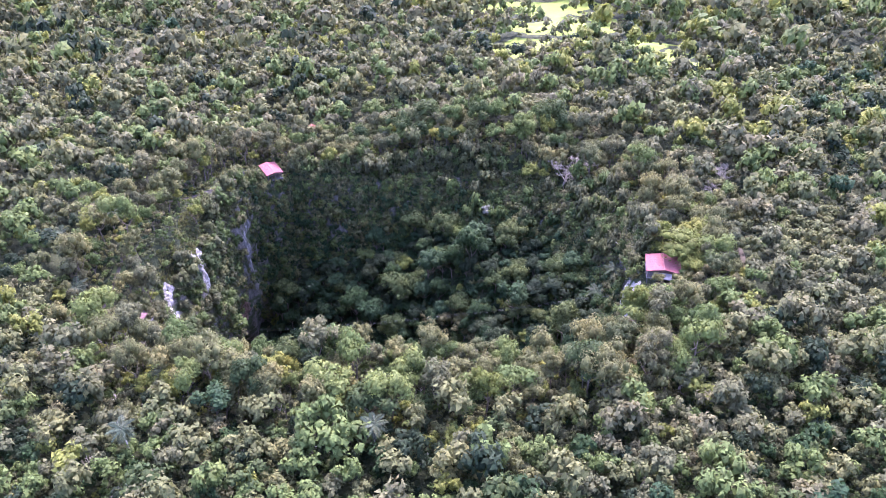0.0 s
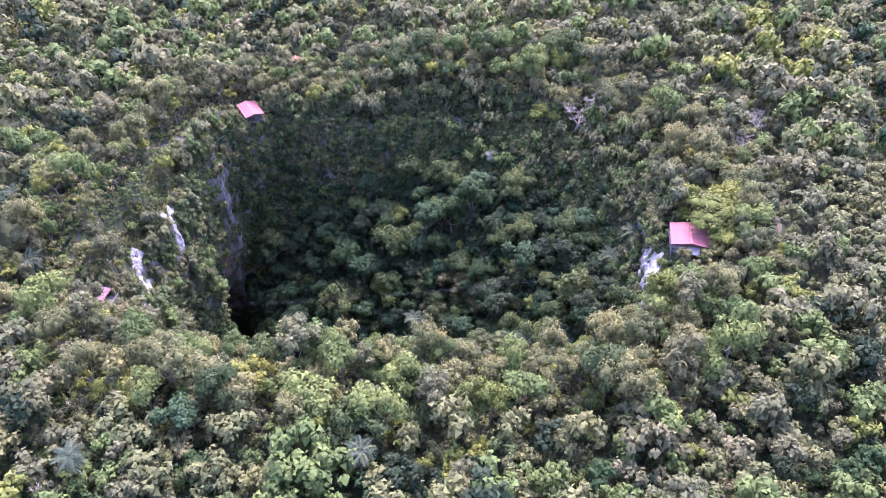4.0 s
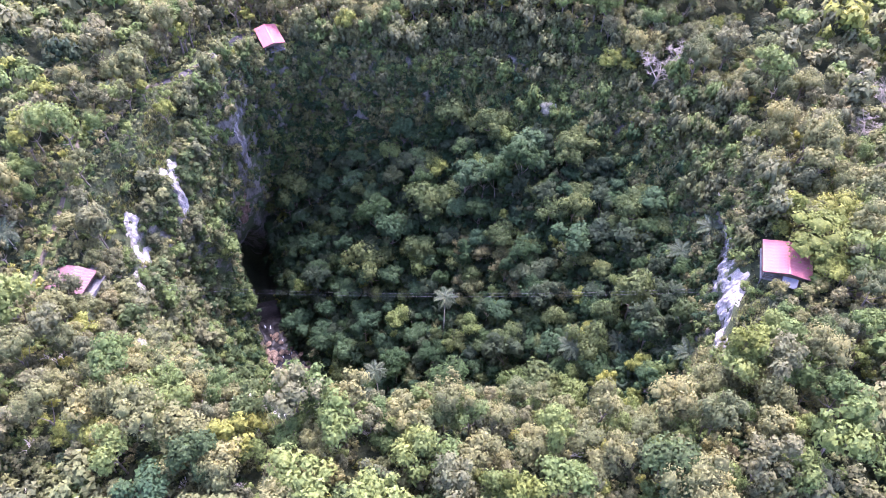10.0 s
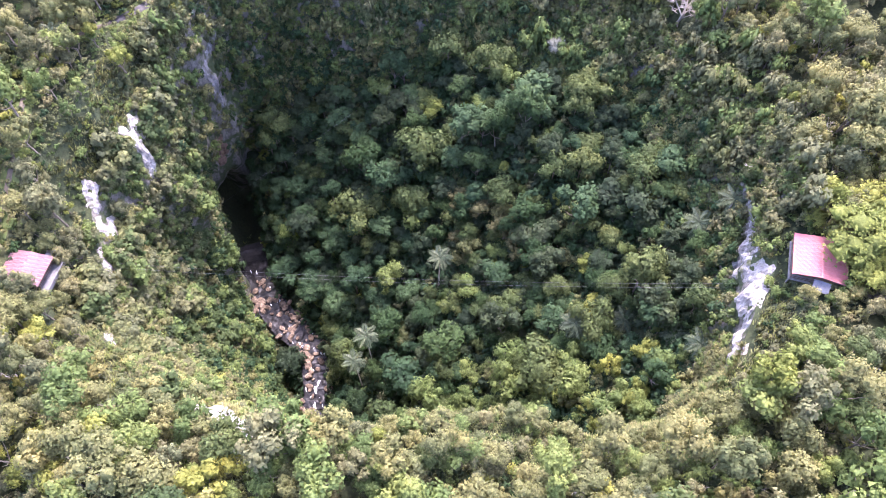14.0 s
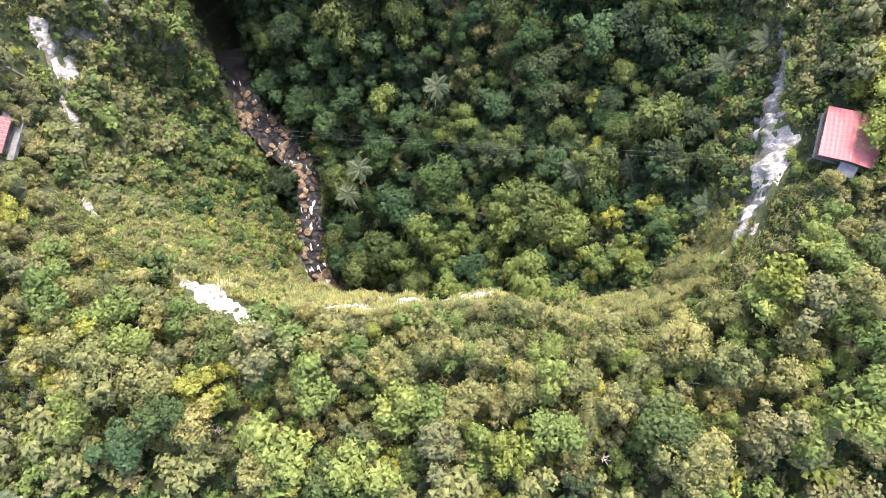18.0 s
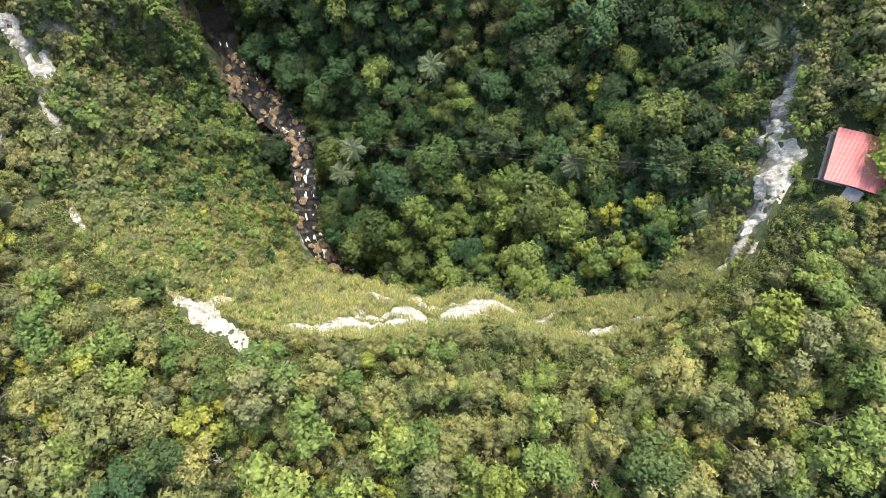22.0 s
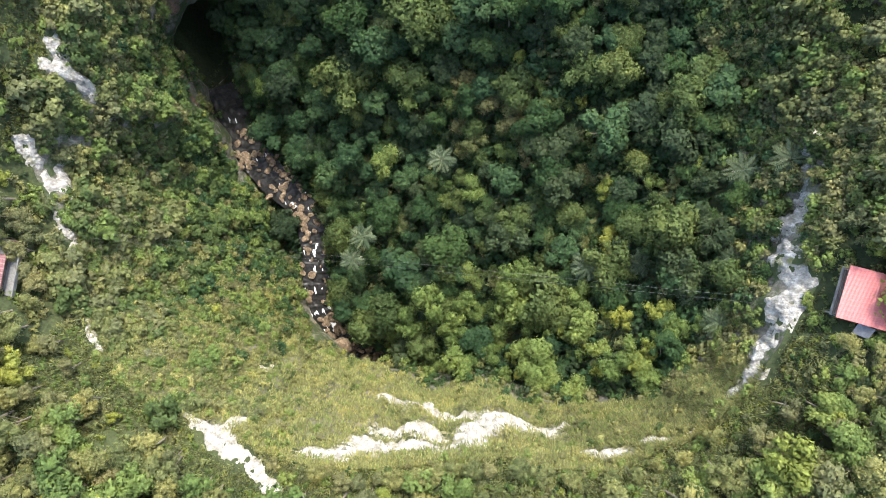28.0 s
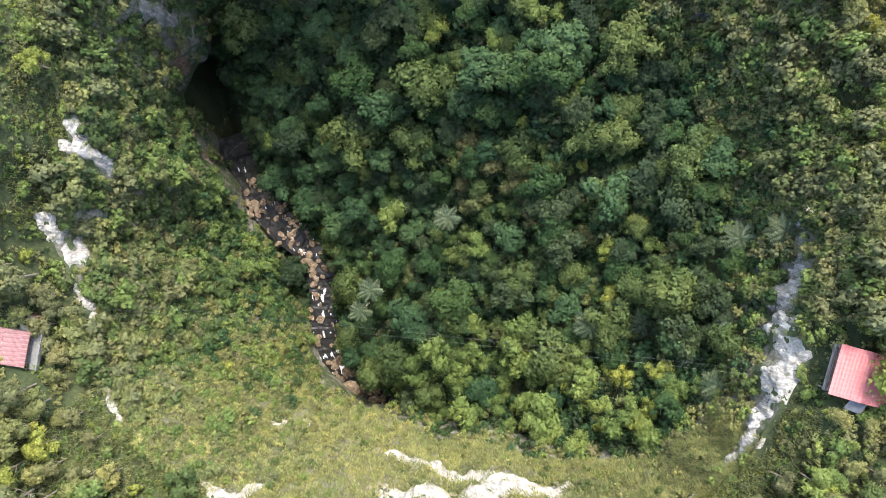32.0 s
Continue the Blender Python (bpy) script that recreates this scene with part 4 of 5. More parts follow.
ca, cv = rng.uniform(-150, -30, 26000), rng.uniform(1.3, 2.03, 26000)
p0 = surf(ca, cv)
keep = rock_value(p0) < -0.2 + 0.8 * rng.random(26000)
ca, cv = ca[keep], cv[keep]
p0 = surf(ca, cv)
s = rng.uniform(0.5, 1.15, len(p0))
lean = unit(np.stack([CX - p0[:, 0], CY - p0[:, 1], np.full(len(p0), 70.0)], -1))
tufts_on = rng.integers(0, 5, len(p0))
ob = mass("cliff_grass", p0, np.stack([s, s, s], -1), tufts, tufts_on, rng.choice([8, 8, 0, 8, 3, 9, 0], size=len(p0)), rng.uniform(0, 6.28, len(p0)), lean)
tagged(ob, "dry yellow-green grass hanging on the cliff ledges", "grass", kind="stuff")


# ---- bare limestone ----
def drape(name, x0, x1, y0, y1, step, value, lift, material, label, category, rough=0.25):
    """A crust of rock or turf laid over the land where value is above 0."""
    xs, ys = np.arange(x0, x1, step), np.arange(y0, y1, step)
    gx, gy = np.meshgrid(xs, ys)
    val = value(gx, gy)
    z = ground_z(gx.ravel(), gy.ravel()).reshape(gx.shape) + lift * np.clip(val * 3 + 0.15, -1.2, 1) + rough * fbm(gx / 1.7, gy / 1.7, 0, 97, 3) * (val > 0)
    faces = grid_faces(len(ys), len(xs))
    use = (val.ravel()[faces] > -0.22).any(1)
    faces = faces[use]
    idx, inv = np.unique(faces, return_inverse=True)
    v = np.stack([gx, gy, z], -1).reshape(-1, 3)[idx]
    ob = new(name, np_mesh(name, v, [inv.reshape(-1, 4)], [material], smooth_shade=True))
    return tagged(ob, label, category, kind="structure")





def rock_crust(stone, d0, d1, v0, v1, step, rows, material, label, grow=0.0):
    """A rough crust of bare rock over the cliff, with a ragged outline."""
    A, V = np.meshgrid(np.arange(d0, d1, step), np.linspace(v0, v1, rows))
    P = surf(A, V)
    N = unit(np.cross(surf(A + 0.3, V) - P, surf(A, V + 0.012) - P))
    N = np.where((np.sum(N * (np.array([CX, CY, 40.0]) - P), -1) < 0)[..., None], -N, N)
    flat = 2.2 if stone == "south" else 0.8
    val = rock_value(P, (stone,)) + 0.1 + grow + 0.62 * fbm(P[..., 0] / 3.2, P[..., 1] / 3.2, P[..., 2] / (3.2 / flat), 77, 4) - 0.1
    h = 0.35 * np.clip(val * 2, -1.0, 1.0) + 0.45 * fbm(P[..., 0] / 1.3, P[..., 1] / 1.3, P[..., 2] * flat / 1.6, 79, 4) * (val > -0.1) - 0.02 - 0.25 * (grow > 0)
    faces = grid_faces(*A.shape)
    faces = faces[(val.ravel()[faces] > -0.25).any(1)]
    idx, inv = np.unique(faces, return_inverse=True)
    return part("rock_face", np_mesh("rock_face", (P + N * h[..., None]).reshape(-1, 3)[idx], [inv.reshape(-1, 4)], [material]), cliff_ob, label)


rock_crust("south", -124, -38, 1.42, 2.1, 0.3, 110, BLEACHED_ROCK, "bleached white limestone ledges mottled with dry grass")
rock_crust("scar", -129, -103, 1.8, 2.6, 0.25, 100, BLEACHED_ROCK, "white bare limestone scar on the slope above the cliff")
rock_crust("south", -124, -38, 1.42, 2.1, 0.4, 90, DRY_SOIL, "pale dry soil round the bare ledges", 0.45)
rock_crust("east", -40, -2, 1.4, 2.12, 0.26, 90, WHITE_ROCK, "white bare limestone face streaked with grey")
rock_crust("west", 168, 224, 1.72, 2.3, 0.3, 90, WHITE_ROCK, "white bare limestone outcrops on the slope")
for d0, d1, v0, v1 in ((-8, 4, 1.4, 1.8), (34, 43, 1.4, 1.75), (137, 154, 1.3, 2.0)):
    rock_crust("grey", d0, d1, v0, v1, 0.3, 60, GREY_ROCK, "grey limestone face in stain and shade tones")
rock_crust("clay", 148, 176, 1.15, 1.6, 0.3, 60, CLAY, "bare red-brown clay bank at the cave mouth")

# ---- stream ----
rv = np.array(RIVER, float)
seg = np.linspace(1.3, len(RIVER) - 1.02, 420)
line = np.stack([np.interp(seg, np.arange(len(RIVER)), rv[:, k]) for k in (0, 1)], -1)
for k in range(60):
    line[1:-1] = (line[:-2] + line[1:-1] * 2 + line[2:]) / 4
tang = unit(np.gradient(line, axis=0))
side = np.stack([-tang[:, 1], tang[:, 0]], -1)
cols = np.linspace(-5.0, 5.0, 27)
wx = line[:, None, 0] + side[:, None, 0] * cols
wy = line[:, None, 1] + side[:, None, 1] * cols
wz = stream_level(seg)[:, None] + 0.16 * fbm(wx / 1.3, wy / 1.3, 0, 301, 3) - 0.25 * (np.floor(seg * 5) % 2)[:, None]
water = new("water", np_mesh("water", np.stack([wx, wy, wz], -1).reshape(-1, 3), [grid_faces(len(seg), 27)], [WATER], smooth_shade=True))
tagged(water, "dark rushing stream at the bottom of the sinkhole", "water", kind="structure")
fine = np.linspace(-4.4, 4.4, 67)
fx = line[:, None, 0] + side[:, None, 0] * fine
fy = line[:, None, 1] + side[:, None, 1] * fine
fz = 1.2 * fbm(seg[:, None] * 6.0 + 0.25 * np.sin(fine[None] * 2.1), fine[None] / 1.1, 0, 305, 4) + 0.35 * np.sin(seg * 5 * np.pi)[:, None] - 0.5 * smooth((3.2 - seg) / 1.0)[:, None] - 0.16 * np.abs(fine)[None]
ff = grid_faces(len(seg), 67)
ff = ff[(fz.ravel()[ff] > 0.42).all(1)]
idx, inv = np.unique(ff, return_inverse=True)
fv = np.stack([fx, fy, stream_level(seg)[:, None] + 0.16 * fbm(fx / 1.3, fy / 1.3, 0, 301, 3) - 0.25 * (np.floor(seg * 5) % 2)[:, None] + 0.06 + 0.12 * fz], -1).reshape(-1, 3)[idx]
foam = new("white_water", np_mesh("white_water", fv, [inv.reshape(-1, 4)], [FOAM], smooth_shade=True))
tagged(foam, "white foam on the rapids of the stream", "water", kind="structure")


def stone_mesh(name, seed, material, cuts=2):
    bm = bmesh.new()
    bmesh.ops.create_icosphere(bm, subdivisions=cuts, radius=1)
    for v in bm.verts:
        f = 1 + 0.28 * noise.noise(v.co * 1.3 + Vector((seed * 3.1, 0, 0))) + 0.12 * noise.noise(v.co * 3.1 + Vector((0, seed, 0)))
        v.co = Vector((v.co.x * 1.25, v.co.y, v.co.z * 0.72)) * f
        v.co.z = min(v.co.z, 0.5 + 0.1 * noise.noise(v.co * 2))
    return from_bm(name, bm, material)


STONES = [stone_mesh("boulder", k + 1, BOULDER) for k in range(7)]
rng = np.random.default_rng(51)
for k in range(330):
    u = rng.uniform(1.9, 7.95)
    i = int(np.argmin(np.abs(seg - u)))
    off = rng.normal() * 3.2
    if abs(off) > 5.6 or (abs(off) < 1.5 and rng.random() < 0.75):
        continue
    x, y = line[i] + side[i] * off
    s = rng.uniform(0.35, 1.25) * (1.5 if u > 6.3 and rng.random() < 0.5 else 1.0)
    ob = new("boulder", STONES[int(rng.integers(7))])
    ob.matrix_basis = pose(x, y, stream_level(u) + 0.05 + 0.10 * abs(off), rng.uniform(-15, 15), rng.uniform(-15, 15), rng.uniform(0, 360)) @ Matrix.Diagonal((s, s * rng.uniform(0.7, 1.1), s * rng.uniform(0.7, 1.2), 1))
    tagged(ob, "wet brown boulder in the rocky stream bed", "boulder", "stream boulders")
ob = new("large_boulder", stone_mesh("large_boulder", 29, BOULDER, 3))
ob.matrix_basis = pose(-36.5, 146.0, -104.6, 8, -12, 35) @ Matrix.Diagonal((2.7, 3.2, 3.0, 1))
tagged(ob, "huge tan boulder beside the end of the stream", "boulder")


# ---- palms, bare trees, single trees that stand out ----
def frond_mesh(rng, length, droop):
    """One feather leaf: an arching rib with leaflets down both sides."""
    n = 13
    t = np.linspace(0, 1, n)
    rib = np.stack([t * length * (1 - 0.18 * droop * t), 0 * t, length * (0.42 * t - (0.55 + 0.45 * droop) * t ** 2)], -1)
    pieces = [tube(rib[::3], [0.06, 0.05, 0.035, 0.025, 0.01], 3)]
    vs = []
    for k in range(1, n - 1):
        for sgn in (-1, 1):
            ll = length * 0.30 * math.sin(math.pi * (0.12 + 0.82 * t[k])) * rng.uniform(0.8, 1.15)
            d = np.array([0.55, sgn * 0.85, -0.42])
            tip = rib[k] + d * ll
            w = np.array([length * 0.055, 0, 0])
            m = rib[k] + d * ll * 0.5 + np.array([0, 0, 0.08 * ll])
            vs.append(np.stack([rib[k], m - w, tip, m + w]))
    v = np.concatenate(vs)
    pieces.append((v, np.arange(len(v)).reshape(-1, 4)))
    v, f = join(pieces)
    return np_mesh("frond", v, f, [LEAF["palm"]])


LEAF["palm"] = leaf_material("palm_leaves", (0.080, 0.112, 0.060), 0.4)
rng = np.random.default_rng(61)
FRONDS = [frond_mesh(rng, 3.4, dr) for dr in (0.1, 0.5, 0.9, 1.2)]


def palm(x, y, top, scale, label):
    z = float(ground_z(x, y))
    h = max(top - z, 3.0)
    tree = new("palm_tree")
    tree.matrix_basis = pose(x, y, z)
    bend = rng.uniform(-0.5, 0.5, 2)
    v, f = tube([(0, 0, -0.8), (0, 0, 0.3), (bend[0] * 0.4, bend[1] * 0.4, h * 0.5), (bend[0], bend[1], h)], [0.30, 0.24, 0.18, 0.15], 7)
    part("trunk", np_mesh("trunk", v, [f], [PALE_BARK], smooth_shade=True), tree, "slender pale grey palm trunk")
    for k in range(15):
        lift = 12 - 70 * (k % 3) / 2.0 + rng.uniform(-8, 8)
        part("frond", FRONDS[min(3, (k % 3) + int(rng.integers(2)))], tree, at=pose(bend[0], bend[1], h, 0, 0, k * 137.5) @ pose(0, 0, 0, 0, -20 - lift * 0.4 + 12 * (k % 3), 0) @ Matrix.Diagonal((scale, scale, scale, 1)))
    return tagged(tree, label, "palm", "palm trees")


for x, y, top, s in PALMS_IN:
    palm(x, y, top, s, "dark feather palm growing up from the sinkhole floor")
for x, y, top, s in [(-117, 215, -4, 1.2), (-113, 177, -8, 1.3), (-86, 284, -6, 1.1), (-96, 285, -5, 1.1), (-108, 230, -6, 1.0), (-124, 222, -5, 1.0), (-68, 105.5, 7, 1.0), (-15, 106.5, 7, 1.0), (-130, 205, -5, 1.0), (-100, 292, -4, 1.0), (-140, 300, -2, 1.0), (106, 206, -2, 1.0), (-77, 290, -6, 1.0)]:
    palm(x, y, top, s, "bright green feather palm rising above the wood")


def bare_tree(x, y, height, spread, levels, label, seed, material=PALE_BARK, twigs=4, flat=1.0):
    rnd = random.Random(seed)
    pieces = []

    def limb(p, d, length, girth, level):
        q = p + d * length * 0.5 + Vector((rnd.uniform(-1, 1), rnd.uniform(-1, 1), rnd.uniform(-0.3, 0.6))) * length * 0.08
        e = p + d * length
        pieces.append(tube([p, q, e], [girth, girth * 0.8, girth * 0.6], 4))
        if level == 0:
            return
        for k in range(3 if level > 1 else twigs):
            turn = Vector((rnd.uniform(-1, 1), rnd.uniform(-1, 1), rnd.uniform(-0.15, 0.5)))
            limb(q if k == 0 else e, (d * 0.75 + turn * spread).normalized(), length * rnd.uniform(0.55, 0.8), girth * 0.66, level - 1)

    limb(Vector((0, 0, -0.6)), Vector((0.05, 0.0, 1)).normalized(), height * 0.33, height * 0.022, levels)
    v, f = join(pieces[1:])
    tree = new("bare_tree")
    tree.matrix_basis = pose(x, y, float(ground_z(x, y))) @ Matrix.Diagonal((flat, flat, 1 / flat, 1))
    part("trunk", np_mesh("trunk", pieces[0][0], [pieces[0][1]], [material], smooth_shade=True), tree)
    part("crown", np_mesh("crown", v, f, [material], smooth_shade=True), tree, "bare pale twigs without leaves")
    return tagged(tree, label, "bare tree", "bare trees")


for k, (x, y, h) in enumerate(BIG_BARE):
    bare_tree(x, y, h * 1.1, 1.35, 5, "big leafless tree with pale spreading branches by the rim", 3 + k, TAN_BARK, 9, 1.25)
rng = np.random.default_rng(67)
SNAGS = [(float(rng.uniform(-110, 95)), float(rng.uniform(92, 133)), 4.5) for k in range(34)] + [(float(rng.uniform(72, 108)), float(rng.uniform(150, 250)), 5.0) for k in range(12)]
for k, (x, y, h) in enumerate(SNAGS + [(68.7, 196.5, 6), (-70, 121, 5), (-64, 128, 5), (62, 210, 5), (-38, 118, 5), (66, 151, 5), (40, 133, 5), (78, 162, 5), (-95, 150, 5), (-84, 143, 5), (26, 120, 5), (-6, 127, 4)]):
    bare_tree(x, y, h * 1.25, 0.8, 3, "small dead tree with bleached bare twigs", 20 + k)
for kind, x, y, s in [("shrub", 71, 172, 1.3), ("shrub", 69, 170.8, 1.2), ("shrub", 73.2, 174.6, 1.3), ("shrub", 74, 177, 1.3), ("shrub", 74.6, 180, 1.2), ("shrub", 74, 183.5, 1.4), ("shrub", 76.5, 178.5, 1.3), ("shrub", 72.4, 185.6, 1.3), ("shrub", 76.6, 184.5, 1.5), ("shrub", 72.8, 173.6, 1.4), ("golden_tree", 81, 191, 1.1), ("golden_tree", 78, 175, 0.7), ("yellow_tree", 75, 190, 1.3), ("feathery_tree", 74, 190, 1.4), ("russet_tree", 1, 219, 1.25), ("russet_tree", 8, 212, 1.15), ("russet_tree", -5, 223, 1.1), ("russet_tree", 6, 222, 1.0), ("russet_tree", 13, 206, 1.0), ("russet_tree", -4, 214, 0.9),
                      ("silver_tree", 18.4, 257.5, 1.15), ("golden_tree", 37.5, 265.5, 0.95), ("yellow_tree", 42, 262, 1.5), ("olive_tree", 64, 171.2, 0.75), ("olive_tree", 69, 170.3, 0.8), ("feathery_tree", 72.6, 172, 0.75), ("shrub", 60.2, 181, 1.2), ("shrub", 60.6, 184.6, 1.3), ("shrub", 60.4, 177.4, 1.2), ("shrub", 61.4, 174.2, 1.4), ("yellow_tree", 42.5, 171, 1.7), ("yellow_tree", 50, 217, 1.5), ("yellow_tree", 46, 213, 1.4),
                      ("russet_tree", -58, 178, 0.55), ("russet_tree", -57, 172, 0.6), ("russet_tree", -54, 166, 0.55), ("russet_tree", -60, 174, 0.5), ("feathery_tree", -18, 187, 1.2), ("feathery_tree", -26, 195, 1.2), ("feathery_tree", -57, 297, 1.5), ("scrub_tree", -62, 296.5, 1.1), ("feathery_tree", 5, 135, 1.3),
                      ("feathery_tree", -9, 133, 1.1), ("feathery_tree", 32, 136, 1.2), ("yellow_tree", 8, 112, 1.2), ("yellow_tree", -21, 110, 1.3), ("trumpet_tree", -52, 116, 1.6), ("yellow_tree", 40, 122, 1.2)]:
    plant(kind, x, y, float(ground_z(x, y)) - 0.2, s, 40 * x, int(abs(x)) % VARIANTS)

rng = np.random.default_rng(65)
for a in np.arange(-106, -40, 3.1):
    x, y, z = surf(a + rng.uniform(-1, 1), 2.02 + rng.uniform(0, 0.1))
    plant(["feathery_tree", "scrub_tree", "shrub", "olive_tree"][int(rng.integers(4))], x, y, z - 0.4, rng.uniform(0.55, 0.95), rng.uniform(0, 360), int(rng.integers(VARIANTS)))
plant("golden_tree", 74.0, 183.8, float(ground_z(74, 183.8)) - 0.3, 1.55, 70, 1, 0.0, 0.74)
plant("golden_tree", 75.0, 176.5, float(ground_z(75, 176.5)) - 0.3, 1.0, 200, 2, 0.0, 0.8)

# ---- huts ----
def box(x0, x1, y0, y1, z0, z1, bevel=0.02):
    bm = bmesh.new()
    bmesh.ops.create_cube(bm, size=1)
    bmesh.ops.scale(bm, vec=(x1 - x0, y1 - y0, z1 - z0), verts=bm.verts)
    bmesh.ops.translate(bm, vec=((x0 + x1) / 2, (y0 + y1) / 2, (z0 + z1) / 2), verts=bm.verts)
    if bevel:
        bmesh.ops.bevel(bm, geom=bm.edges[:], offset=bevel, segments=1, affect="EDGES")
    return bm


def sheet_mesh(material, run, width, rise, ribs=5):
    """One ribbed roofing sheet: runs along +x from the ridge, falling by rise, width along y."""
    n = ribs * 4 + 1
    y = np.linspace(0, width, n)
    z = 0.045 * np.array([0, 1, 1, 0] * ribs + [0])
    xs = np.array([0, run * 0.5, run])
    top = np.stack([np.repeat(xs, n), np.tile(y, 3), np.tile(z, 3) - np.repeat(xs, n) / run * rise], -1)
    low = top - np.array([0, 0, 0.012])
    f = grid_faces(3, n)
    return np_mesh("roof_sheet", np.concatenate([top, low]), [f, f[:, ::-1] + 3 * n], [material])


def hut(name, label, x, y, eave, turn, w, d, rise, roof, base_z, deck=-2.7, rail=True, walls=False):
    """An open shelter: a gable roof of ribbed sheets on posts over a deck. w across the ridge, d along it."""
    top = new(name)
    top.matrix_basis = pose(x, y, eave, 0, 0, turn)
    count = int(round(d / 0.95))
    wide = d / count
    one = sheet_mesh(roof, w / 2, wide - 0.01, rise)
    for side_turn in (0, 180):
        for k in range(count):
            yy = -d / 2 + k * wide if side_turn == 0 else d / 2 - k * wide
            part("roof_sheet", one, top, at=pose(0, yy, rise, 0, 0, side_turn))
    part("ridge_cap", from_bm("ridge_cap", box(-0.18, 0.18, -d / 2 - 0.05, d / 2 + 0.05, rise + 0.03, rise + 0.09), roof), top)
    for sx in (-1, 1):
        part("fascia", from_bm("fascia", box(sx * w / 2 - 0.03, sx * w / 2 + 0.03, -d / 2, d / 2, -0.26, -0.02), DARK_WOOD), top)
    for sy in (-1, 1):
        bm = bmesh.new()
        pts = [(-w / 2, -0.25), (w / 2, -0.25), (w / 2, -0.02), (0, rise - 0.03), (-w / 2, -0.02)]
        f = bm.faces.new([bm.verts.new((px, sy * (d / 2 - 0.1), pz)) for px, pz in pts])
        ext = bmesh.ops.extrude_face_region(bm, geom=[f])
        bmesh.ops.translate(bm, vec=(0, sy * 0.06, 0), verts=[g for g in ext["geom"] if isinstance(g, bmesh.types.BMVert)])
        bmesh.ops.recalc_face_normals(bm, faces=bm.faces[:])
        part("gable_board", from_bm("gable_board", bm, DARK_WOOD), top)
    foot = base_z - eave - 0.6
    for sx in (-1, 0, 1):
        for sy in (-1, 1):
            px, py = sx * (w / 2 - 0.7), sy * (d / 2 - 0.7)
            part("post", from_bm("post", box(px - 0.12, px + 0.12, py - 0.12, py + 0.12, foot, rise * (1 - abs(sx)) - 0.05), CONCRETE), top)
    part("deck", from_bm("deck", box(-w / 2 + 0.3, w / 2 - 0.3, -d / 2 + 0.3, d / 2 - 0.3, deck - 0.25, deck), CONCRETE), top)
    if rail:
        for zz in (0.5, 1.0):
            for sx in (-1, 1):
                part("rail", from_bm("rail", box(sx * (w / 2 - 0.5) - 0.05, sx * (w / 2 - 0.5) + 0.05, -d / 2 + 0.5, d / 2 - 0.5, deck + zz - 0.05, deck + zz + 0.05), DARK_WOOD), top)
            for sy in (-1, 1):
                part("rail", from_bm("rail", box(-w / 2 + 0.5, w / 2 - 0.5, sy * (d / 2 - 0.5) - 0.05, sy * (d / 2 - 0.5) + 0.05, deck + zz - 0.05, deck + zz + 0.05), DARK_WOOD), top)
    if walls:
        for sy in (-1, 1):
            part("wall", from_bm("wall", box(-w / 2 + 0.85, w / 2 - 0.85, sy * (d / 2 - 1.0) - 0.08, sy * (d / 2 - 1.0) + 0.08, deck, -0.3), CONCRETE), top)
    return tagged(top, label, "shelter", "lookout shelters")


east_hut = hut("lookout_shelter", "open lookout shelter with a faded red ribbed roof at the rim", 67.3, 179.1, -0.75, -11, 10.4, 9.4, 0.9, RED_ROOF, float(ground_z(67, 179)))
bm = box(-1.6, 1.6, -1.1, 1.1, -0.05, 0.05)
part("awning", from_bm("awning", bm, GREY_TARP), east_hut, "grey sheet awning below the eave", pose(0.6, -5.7, -0.75, 26, 0, -6))
hut("lookout_shelter", "open lookout shelter with a faded red roof above the far cliff", -73.1, 271.0, -14.4, 30, 7.2, 11.4, 0.8, RED_ROOF, float(ground_z(-73, 271)))
west_hut = hut("lookout_shelter", "old shelter with a rusty red and white streaked roof", -96.4, 169.8, -14.9, -6, 9.6, 7.3, 0.7, RUST_ROOF, float(ground_z(-96.4, 169.8)), deck=-2.2, walls=True)
part("terrace", from_bm("terrace", box(4.4, 6.4, -4.4, 4.6, -2.6, -2.2), CONCRETE), west_hut, "grey concrete terrace slab")
part("parapet", from_bm("parapet", box(6.2, 6.4, -4.4, 4.6, -2.2, -1.5), CONCRETE), west_hut)
part("lean_to_roof", from_bm("lean_to_roof", box(2.0, 4.6, 3.6, 6.6, -1.1, -0.95), CONCRETE), west_hut, "pale concrete lean-to roof slab")
part("lean_to_wall", from_bm("lean_to_wall", box(2.2, 4.4, 3.9, 6.4, -5.2, -1.1), DARK_WOOD), west_hut)
hut("roofed_hut", "small hut with a brick-red roof half hidden in the wood", -60.0, 302.5, -9.3, 12, 5.0, 4.4, 0.9, FAR_ROOF, float(ground_z(-60, 302)), deck=-2.4, rail=False, walls=True)


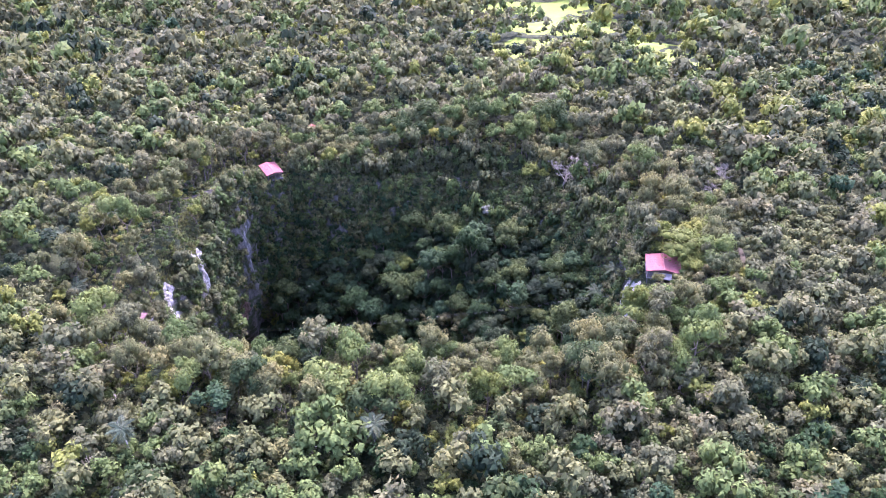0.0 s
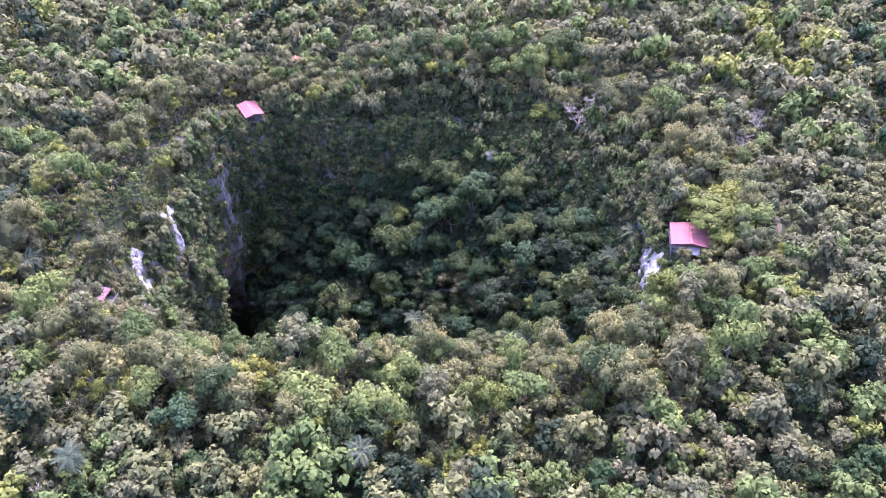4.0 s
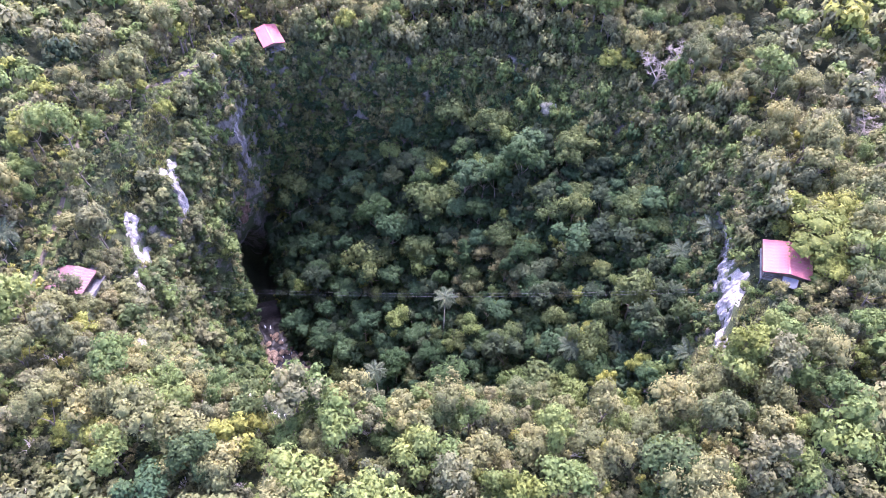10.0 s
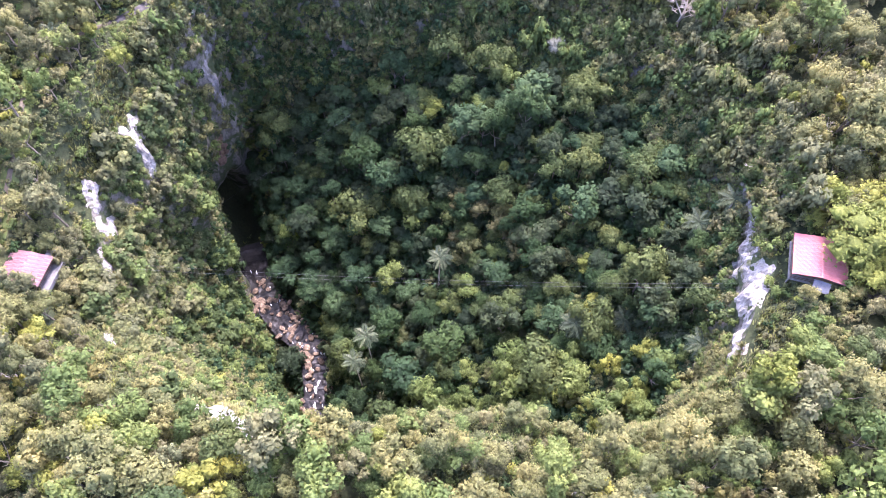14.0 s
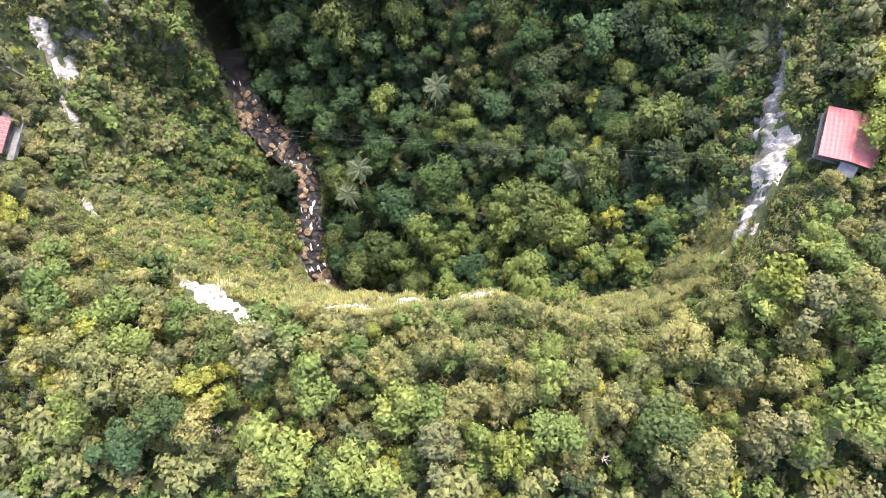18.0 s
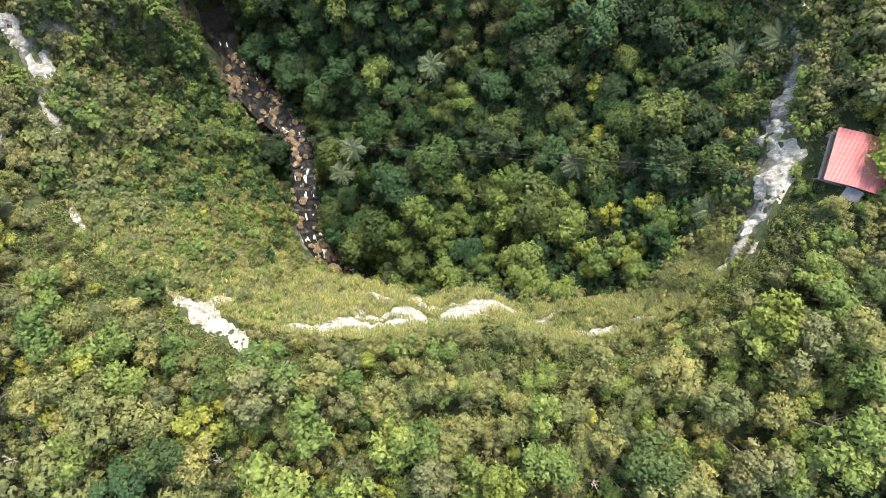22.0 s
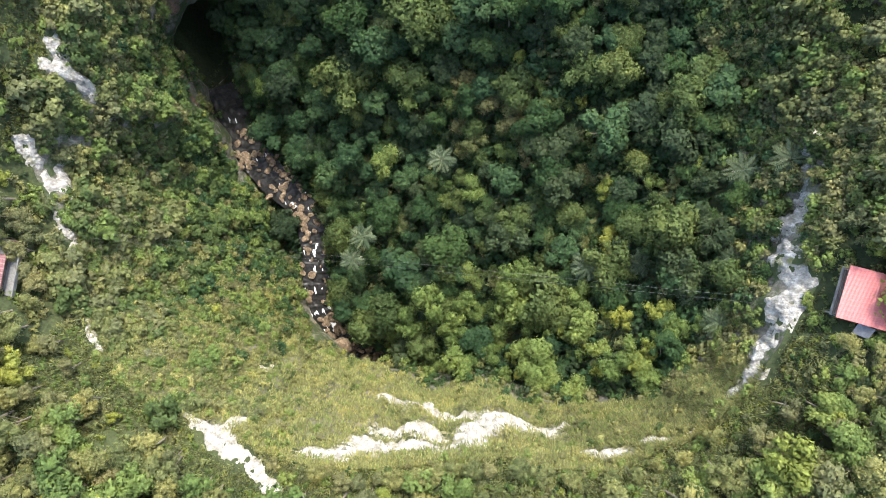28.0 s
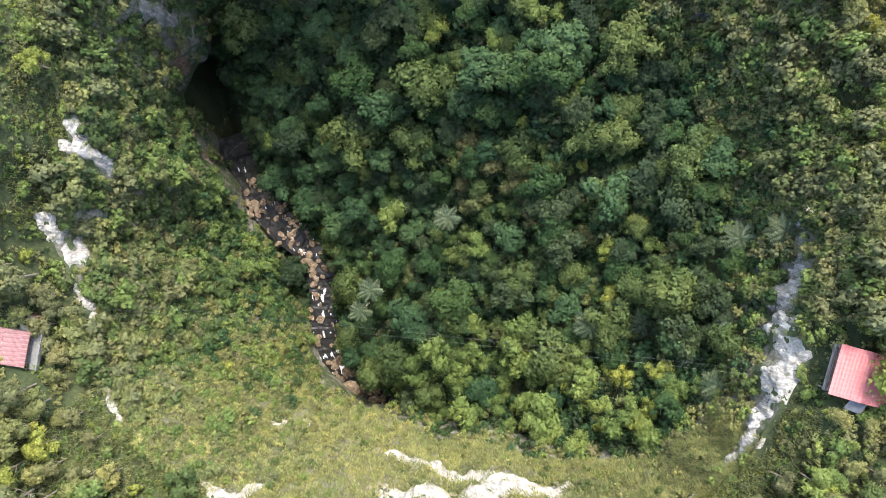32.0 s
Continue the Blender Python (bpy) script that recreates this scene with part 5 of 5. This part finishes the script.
# ---- paths and pastures ----
def ribbon(name, pts, width, lift, material, label, category):
    p = np.array(pts, float)
    t = np.linspace(0, len(p) - 1, len(p) * 9)
    c = np.stack([np.interp(t, np.arange(len(p)), p[:, k]) for k in (0, 1)], -1)
    for k in range(4):
        c[1:-1] = (c[:-2] + 2 * c[1:-1] + c[2:]) / 4
    d = unit(np.gradient(c, axis=0))
    s = np.stack([-d[:, 1], d[:, 0]], -1)
    cols = np.linspace(-0.5, 0.5, 7) * width
    x = c[:, None, 0] + s[:, None, 0] * cols * (1 + 0.16 * fbm(c[:, 0] / 3, c[:, 1] / 3, 0, 400, 2))[:, None]
    y = c[:, None, 1] + s[:, None, 1] * cols
    z = ground_z(x.ravel(), y.ravel()).reshape(x.shape) + lift
    z[:, 0] -= lift + 0.15
    z[:, -1] -= lift + 0.15
    ob = new(name, np_mesh(name, np.stack([x, y, z], -1).reshape(-1, 3), [grid_faces(len(c), 7)], [material], smooth_shade=True))
    return tagged(ob, label, category, kind="structure")


UP_PATH = [(-79, 276), (-84, 270.5), (-87.5, 261), (-89.5, 253), (-93, 246), (-98, 239)]
WEST_PATH = [(-104, 163), (-106.3, 172), (-106.5, 180), (-106.3, 188), (-107.5, 200), (-110, 213), (-108, 228), (-98, 239)]
ribbon("verge", UP_PATH, 7.0, 0.25, VERGE, "mown grass verge beside the asphalt path", "grass")
ribbon("path", UP_PATH, 3.4, 0.40, ASPHALT, "dark worn asphalt path to the shelter", "path")
ribbon("verge", WEST_PATH, 5.2, 0.25, VERGE, "grassy verge beside the narrow path", "grass")
ribbon("path", WEST_PATH, 1.7, 0.40, DIRT, "narrow pale trodden path along the ridge", "path")
ribbon("path", [(74, 175), (81, 172), (90, 178), (95, 186), (97, 196)], 1.8, 0.35, DIRT, "pale trodden dirt path by the shelter", "path")
ribbon("path", [(74, 205), (73, 212), (72, 222), (70, 231), (64, 237)], 2.8, 0.35, DIRT, "pale trodden dirt path along the rim", "path")
drape("meadow", -10, 190, 355, 500, 2.0, meadow_value, 0.5, MEADOW, "bright yellow-green pasture on the hillside", "meadow", 0.1)


# ---- cables over the sinkhole ----
def cable(a, b, sag, label):
    t = np.linspace(0, 1, 40)
    p = np.outer(1 - t, a) + np.outer(t, b)
    p[:, 2] -= sag * 4 * t * (1 - t)
    v, f = tube(p, [0.013] * 40, 4)
    ob = new("cable", np_mesh("cable", v, [f], [CABLE], smooth_shade=True))
    return tagged(ob, label, "cable", "cables")


cable((-84, 177.2, -27), (60, 176.2, -9), 3.0, "thin pale steel cable strung across the sinkhole")
cable((-84, 178.4, -27), (60, 177.2, -9), 3.4, "thin pale steel cable strung across the sinkhole")
cable((-80, 196, -43), (3, 285, -36), 2.5, "thin pale steel cable strung to the far cliff")
